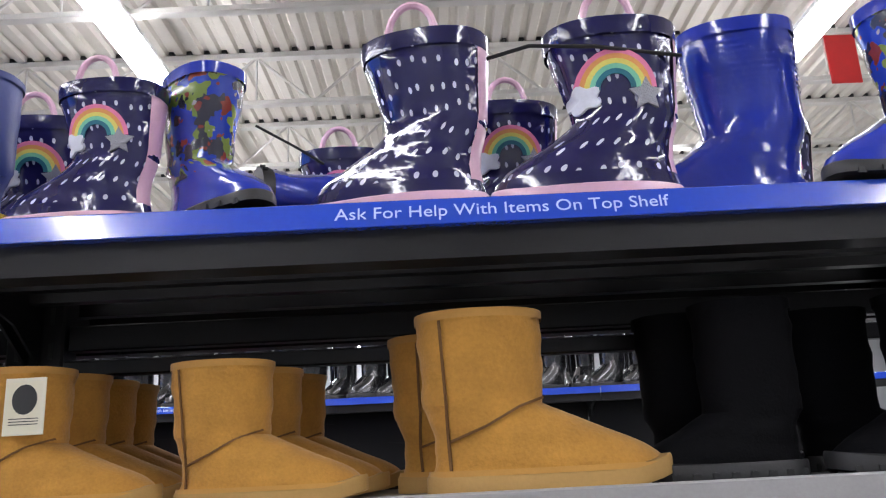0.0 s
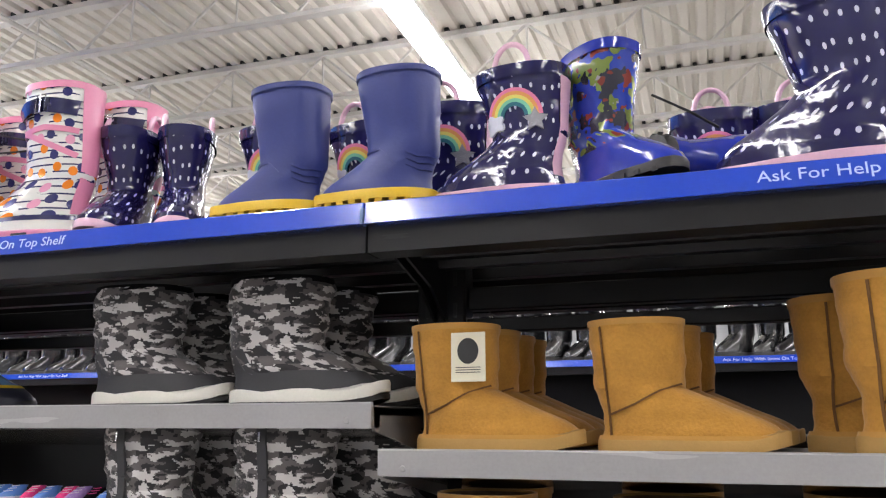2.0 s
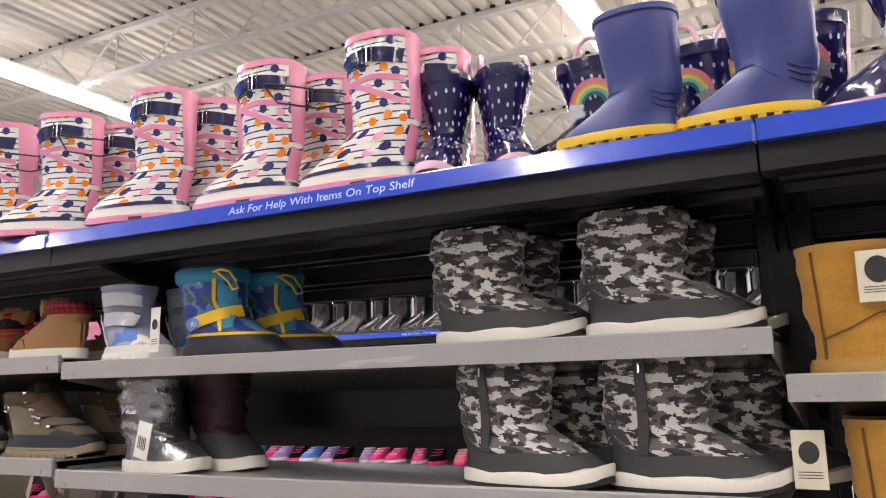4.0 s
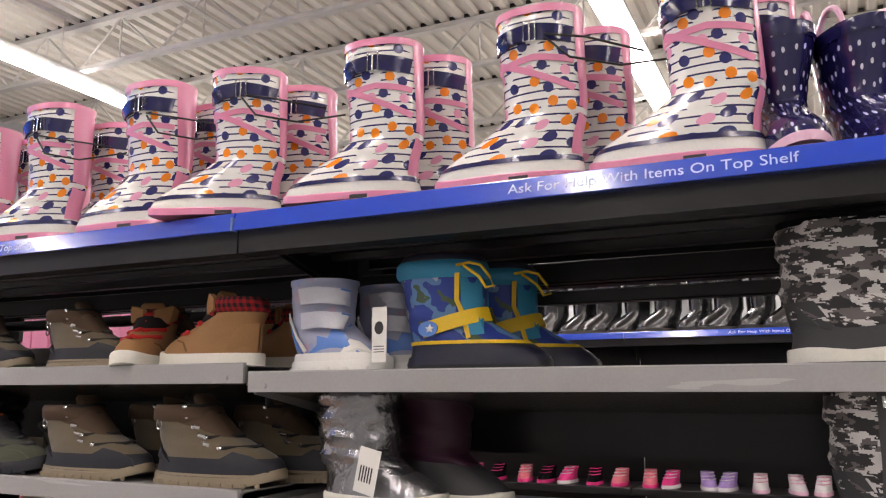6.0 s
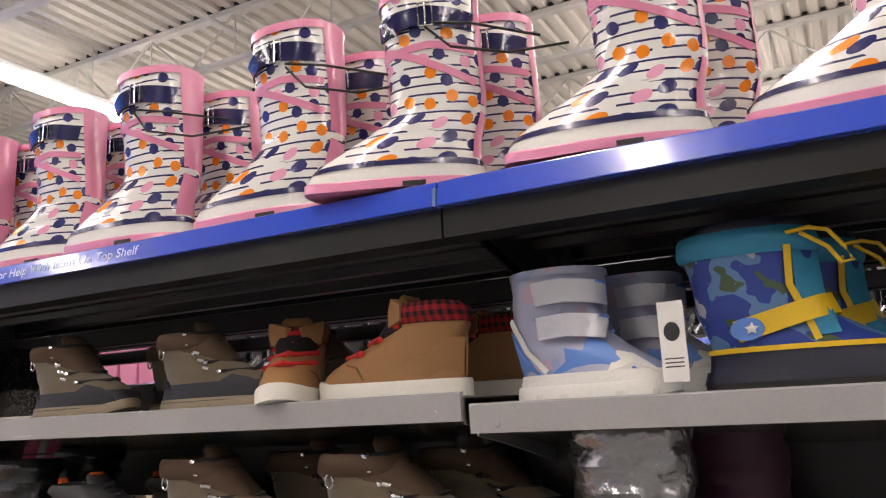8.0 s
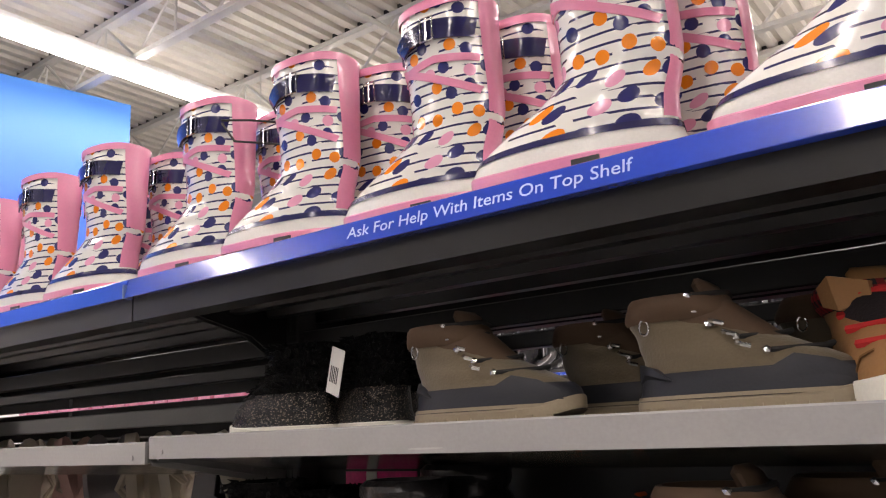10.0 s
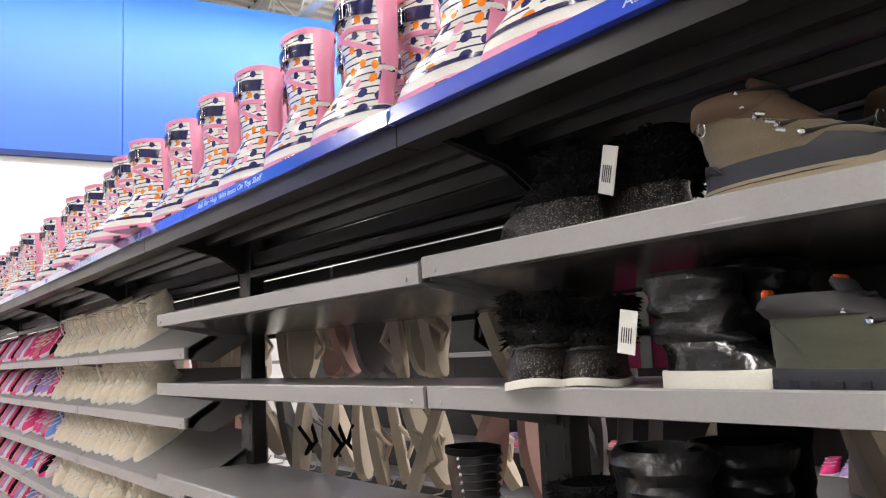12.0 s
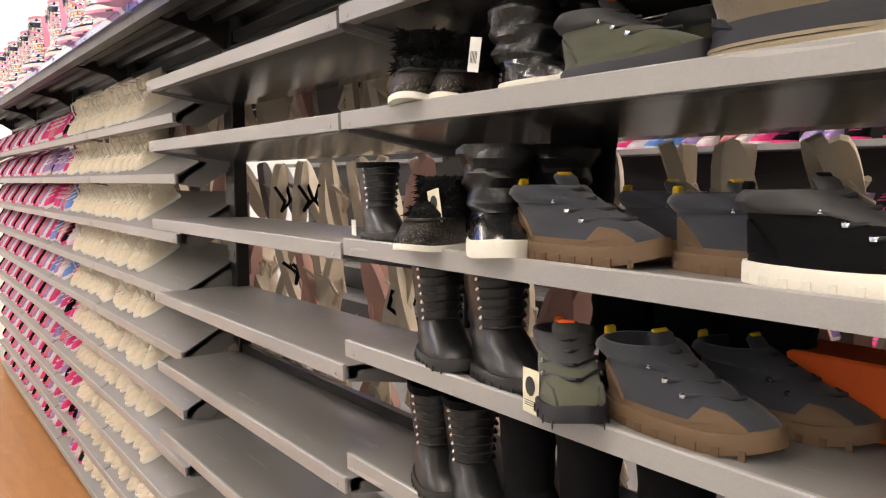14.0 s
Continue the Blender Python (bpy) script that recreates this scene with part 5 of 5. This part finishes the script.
z = Z[-2][4] - 0.004
for hx in (-2.30, -2.20, -2.06, -1.94, -1.80, -1.62, -1.46):
    put(BLKS if hx < -2.1 else BLKB, hx, 0.135, z, -24)
for zz, xs in ((Z[-2][5], (-2.28, -2.0, -1.75)), (Z[-2][6], (-2.2, -1.9))):
    for hx in xs:
        put(BLKB, hx, 0.135, zz - 0.004, -15)
orange_box = link_mesh("orange_shoe_box", boxes((-1.73, -1.50, 0.24, 0.33, Z[-2][3] - 0.002, Z[-2][3] + 0.085), bevel=0.003), ORANGE, smooth=False)
tagged(orange_box, "bright orange card shoe box on shelf", "shoe box")


for args, named in TAGS:
    hang_tag(*args, **named)


# ---- slanted racks ----
def small_shoe(upper, sole, label, group, lace=None, tall=0.072):
    L = Last(0.165, tall, 0.066, foot=0.40, front=0.50, curve=1.2, top=0.46, back=0.004)
    o = empty("small_shoe", label, "shoe", group)
    part("upper", loft(L, 0.010, tall - 0.004, 10, 18, inside=0.02, wrinkle=0.004 if tall > 0.1 else 0.001), upper, o)
    part("sole", sole_mesh(L, 0.014, 18, 0.003), sole, o)
    if tall > 0.1:
        part("lining", loft(L, tall - 0.030, tall - 0.006, 2, 18, -0.0045, close=True), RUST, o, "rust-brown lining")
        xf = L.span(tall - 0.02)[1]
        part("loose_lace", tube([(xf - 0.01, 0.006, tall - 0.02), (xf + 0.018, 0.016, tall - 0.004), (xf + 0.030, 0.026, tall - 0.03), (xf + 0.034, 0.034, tall - 0.075)], 0.0026, 5), lace, o)
    if lace:
        laces(L, 0.040, tall - 0.008, 3, lace, o, 0.24, 0.003 if tall > 0.1 else 0.0020)
    return o


CRM = small_shoe(CREAM_KNIT, CREAM_SOLE, "cream canvas lace-up shoe on slanted shelf", "cream shoes", CREAM_SOLE, 0.115)
COLS = [small_shoe(m, s, lab, "bright children's shoes", lc) for m, s, lab, lc in (
    (HOT_PINK, WHITE_SHOE, "hot pink mesh children's shoe", WHITE_SHOE), (WHITE_SHOE, PALE_PINK, "white and pink children's shoe", PINK),
    (LILAC, WHITE_SHOE, "lilac mesh children's shoe", WHITE_SHOE), (CORAL, HOT_PINK, "coral mesh children's shoe", WHITE_SHOE),
    (BLACK_FAKE, HOT_PINK, "black children's shoe with pink sole", HOT_PINK), (SKY_RUBBER, WHITE_SHOE, "sky blue children's shoe", WHITE_SHOE))]
for zz in SLANT_Z:
    for k in range(14):
        x = -4.27 - 0.094 * k
        put(CRM, x + rnd.uniform(-0.008, 0.008), 0.325 + rnd.uniform(-0.01, 0.01), zz + 0.104, -90 + rnd.uniform(-9, 9), ry=29, size=1.18 + rnd.uniform(-0.05, 0.05))
    for k in range(7):
        x = -5.56 - 0.098 * k
        m = COLS[rnd.choice((0, 0, 1, 1, 2, 2, 3, 4, 4, 5))]
        put(m, x + rnd.uniform(-0.010, 0.010), 0.330 + rnd.uniform(-0.012, 0.006), zz + 0.106, -90 + rnd.uniform(-14, 14), ry=29, size=rnd.uniform(1.08, 1.26))


# ---- the shoes at the far end, too many to count ----
far_shoes = empty("distant_shoes", "rows of bright children's shoes at the rack's far end", "shoes", kind="stuff")
for m in COLS[:5]:
    for piece in [p for p in m.children if p.name.split(".")[0] in ("upper", "sole")]:
        bm = bmesh.new()
        for zz in SLANT_Z:
            for k in range(5):
                x = -6.26 - 0.098 * 5 * k - 0.098 * COLS.index(m)
                start = len(bm.verts)
                bm.from_mesh(piece.data)
                bm.verts.ensure_lookup_table()
                turn = pose(x, 0.330, zz + 0.106, 0, 29, -90) @ Matrix.Scale(1.2, 4)
                for v in bm.verts[start:]:
                    v.co = turn @ v.co
        tagged(part("shoe_row", bm, piece.data.materials[0], far_shoes), kind="stuff")


# ---- sandals hanging on the far side ----
def hanging_sandal(sole_mat, strap_mat, label):
    o = empty("hanging_sandal", label, "sandal", "hanging sandals")
    bm = bmesh.new()
    ring = []
    for k in range(22):
        t = 2 * math.pi * k / 22
        zc = 0.108 * math.cos(t)
        w = 0.036 * (1 - 0.16 * math.cos(t - 0.5)) * abs(math.sin(t)) ** 0.75
        ring.append((math.copysign(w, math.sin(t)), zc))
    a = [bm.verts.new((x, -0.012, z - 0.122)) for x, z in ring]
    b = [bm.verts.new((x, 0.012, z - 0.122)) for x, z in ring]
    bm.faces.new(list(reversed(a)))
    bm.faces.new(b)
    for k in range(22):
        bm.faces.new((a[k], a[(k + 1) % 22], b[(k + 1) % 22], b[k]))
    bmesh.ops.recalc_face_normals(bm, faces=bm.faces)
    part("sole", bm, sole_mat, o)
    for s in (-1, 1):
        part("strap", tube([(0.0, 0.013, -0.168), (s * 0.018, 0.036, -0.132), (s * 0.035, 0.006, -0.086)], 0.006, 6), strap_mat, o)
    return o


SAND = [hanging_sandal(TAN_SANDAL, TAN_SANDAL, "beige foam sandal hanging from hook"), hanging_sandal(ROSE_SANDAL, TAN_SANDAL, "dusty rose sandal hanging from hook"),
        hanging_sandal(GREY_SANDAL, GREY_SANDAL, "grey felt slipper hanging from hook"), hanging_sandal(TAN_SANDAL, BLACK_FAKE, "beige sandal with black strap hanging from hook")]
for row, zz in enumerate((1.885, 1.625, 1.365, 1.105)):
    x = -1.32 - 0.03 * row
    while x > -5.4:
        s = SAND[rnd.choice((0, 0, 0, 0, 1, 2, 3))] if x < -2.2 else SAND[rnd.choice((1, 2, 0, 0, 3))]
        for j in range(2):
            put(s, x + rnd.uniform(-0.012, 0.012), 0.43 + 0.075 * j, zz + rnd.uniform(-0.008, 0.0), rnd.choice((-53, -53, -45, -64, 127, 118, 20, 80)) + rnd.uniform(-9, 9), rx=rnd.choice((-20, -12, 10, 18, 24, -6)), ry=rnd.uniform(-8, 8))
        x -= rnd.uniform(0.12, 0.19)
HOOKS = empty("peg_hooks", "grey steel display hooks behind the shelves", "display hooks", kind="stuff")
bm = bmesh.new()
for zz in (1.885, 1.625, 1.365, 1.105):
    x = -1.33
    while x > -5.5:
        add_tube(bm, [(x, 0.37, zz + 0.012), (x, 0.55, zz + 0.014), (x, 0.56, zz + 0.03)], 0.0025, 5)
        x -= 0.11
part("hook", bm, GREY, HOOKS)
pk = empty("pink_shoe_card", "pink and white printed shoe card between shelves", "display card")
part("card", boxes((-2.30, -2.16, 0.30, 0.303, Z[-2][1] + 0.01, Z[-2][1] + 0.12)), HOT_PINK, pk, smooth=False)
part("card_stripe", boxes((-2.255, -2.235, 0.2975, 0.2995, Z[-2][1] + 0.01, Z[-2][1] + 0.12), (-2.30, -2.16, 0.2975, 0.2995, Z[-2][1] + 0.055, Z[-2][1] + 0.07)), WHITE_CARD, pk, smooth=False)


# ---- next aisle ----
YB = 2.6
for i in range(LEFT_END, RIGHT_END):
    top_shelf(i * SECTION, (i + 1) * SECTION, y0=YB, words=True, name="far_top_shelf")
    bp = link_mesh("far_back_panel", boxes((i * SECTION + 0.002, (i + 1) * SECTION - 0.002, YB + 0.33, YB + 0.345, 0.0, 2.06)), DARK, smooth=False)
    tagged(bp, "charcoal steel back panel of the next aisle shelves", "back panel", "far back panels")
    tagged(link_mesh("far_deck", boxes((i * SECTION + 0.002, (i + 1) * SECTION - 0.002, YB + 0.312, YB + 0.62, TOP - 0.016, TOP - 0.003)), DARK, smooth=False), "charcoal steel deck behind the next aisle's top shelf", "shelf", "far decks")
    for zz in (1.70, 1.41, 1.12, 0.83, 0.54):
        fs = link_mesh("far_shelf", boxes((i * SECTION + 0.004, (i + 1) * SECTION - 0.004, YB + 0.03, YB + 0.331, zz - 0.03, zz), bevel=0.002), DARK if i > -3 else GREY, smooth=False)
        tagged(fs, "steel display shelf in the next aisle", "shelf", "far shelves")


def heart_boot():
    L = Last(0.175, 0.200, 0.078, foot=0.44, front=0.58, curve=1.25, top=0.58, back=0.0)
    o = empty("heart_buckle_boot", "black patent rain boot with silver heart buckle", "rain boot", "black heart boots")
    part("upper", loft(L, 0.012, 0.196, 14, 24), BLACK_SHINE, o)
    part("sole", sole_mesh(L, 0.014, 24, 0.003), BLACK_RUBBER, o)
    part("collar", collar(L, 0.188, 0.200, 0.002, 24, 0.06), BLACK_SHINE, o)
    part("strap", loft(L, 0.150, 0.166, 1, 24, 0.003), BLACK_FAKE, o)
    cx = L.span(0.158)[1] + 0.004
    pts = [(cx, 0.0011 * 16 * math.sin(t) ** 3, 0.158 + 0.0011 * (13 * math.cos(t) - 5 * math.cos(2 * t) - 2 * math.cos(3 * t) - math.cos(4 * t))) for t in [2 * math.pi * k / 20 for k in range(20)]]
    part("heart_buckle", tube(pts, 0.002, 5, True), CHROME, o, "silver heart buckle")
    return o


HB = heart_boot()
x = 1.9
while x > -4.25:
    put(HB, x, YB + 0.22, TOP, -140 + rnd.uniform(-14, 14), size=1.28)
    put(HB, x + 0.12, YB + 0.26, TOP, -125 + rnd.uniform(-14, 14), size=1.24)
    put(HB, x + 0.07, YB + 0.46, TOP, -95 + rnd.uniform(-25, 25), size=1.2)
    x -= rnd.uniform(0.25, 0.275)
for zz in (1.70, 1.41, 1.12, 0.83):
    x = 1.4 if zz == 1.41 else -2.3
    while x > (-5.4 if zz > 1.0 else -4.6):
        pool = (0, 1, 2, 3, 4, 5) if x < -2.6 or zz < 1.5 else (4, 4, 1)
        put(COLS[rnd.choice(pool)], x, YB + 0.23, zz, -90 + rnd.uniform(-14, 14))
        x -= rnd.uniform(0.095, 0.13)
PKB = empty("pink_packet", "pink card packet on the next aisle's top shelf", "packet", "pink packets")
part("body", boxes((-0.07, 0.07, -0.04, 0.04, 0, 0.33), bevel=0.004), PINK, PKB, smooth=False)
part("tab", boxes((-0.03, 0.03, -0.0445, -0.0405, 0.21, 0.25)), WHITE_CARD, PKB, smooth=False)
for k in range(25):
    put(PKB, -4.40 - 0.165 * k, YB + 0.10, TOP, rnd.uniform(-6, 6))

red = empty("red_hanging_sign", "red sale sign hanging below the ceiling", "hanging sign")
part("board", boxes((4.92, 5.25, 6.98, 7.0, 5.48, 6.05), bevel=0.003), RED_SIGN, red, smooth=False)
part("wire", tube([(5.08, 6.99, 6.05), (5.08, 6.991, HIGH)], 0.004, 5), JOIST, red)


# ---- floor planks along the aisle ----
bm0 = boxes((-0.599, 0.599, -0.0895, 0.0895, -0.004, 0.0), bevel=0.0012)
first_plank = link_mesh("plank", bm0, PLANK, floor, smooth=False)
first_plank.matrix_basis = pose(-4.0, 0.08, 0.0)
for r in range(13):
    for k in range(6):
        if r == 0 and k == 0:
            continue
        pl = new("plank", first_plank.data)
        pl.parent = floor
        pl.matrix_basis = pose(-4.0 - 1.2 * k - 0.4 * (r % 3), 0.08 - 0.18 * r, 0.0)

put(BLKL, -0.20, 0.235, TOP, 186)
put(BLKL, -0.74, 0.262, TOP, 182)
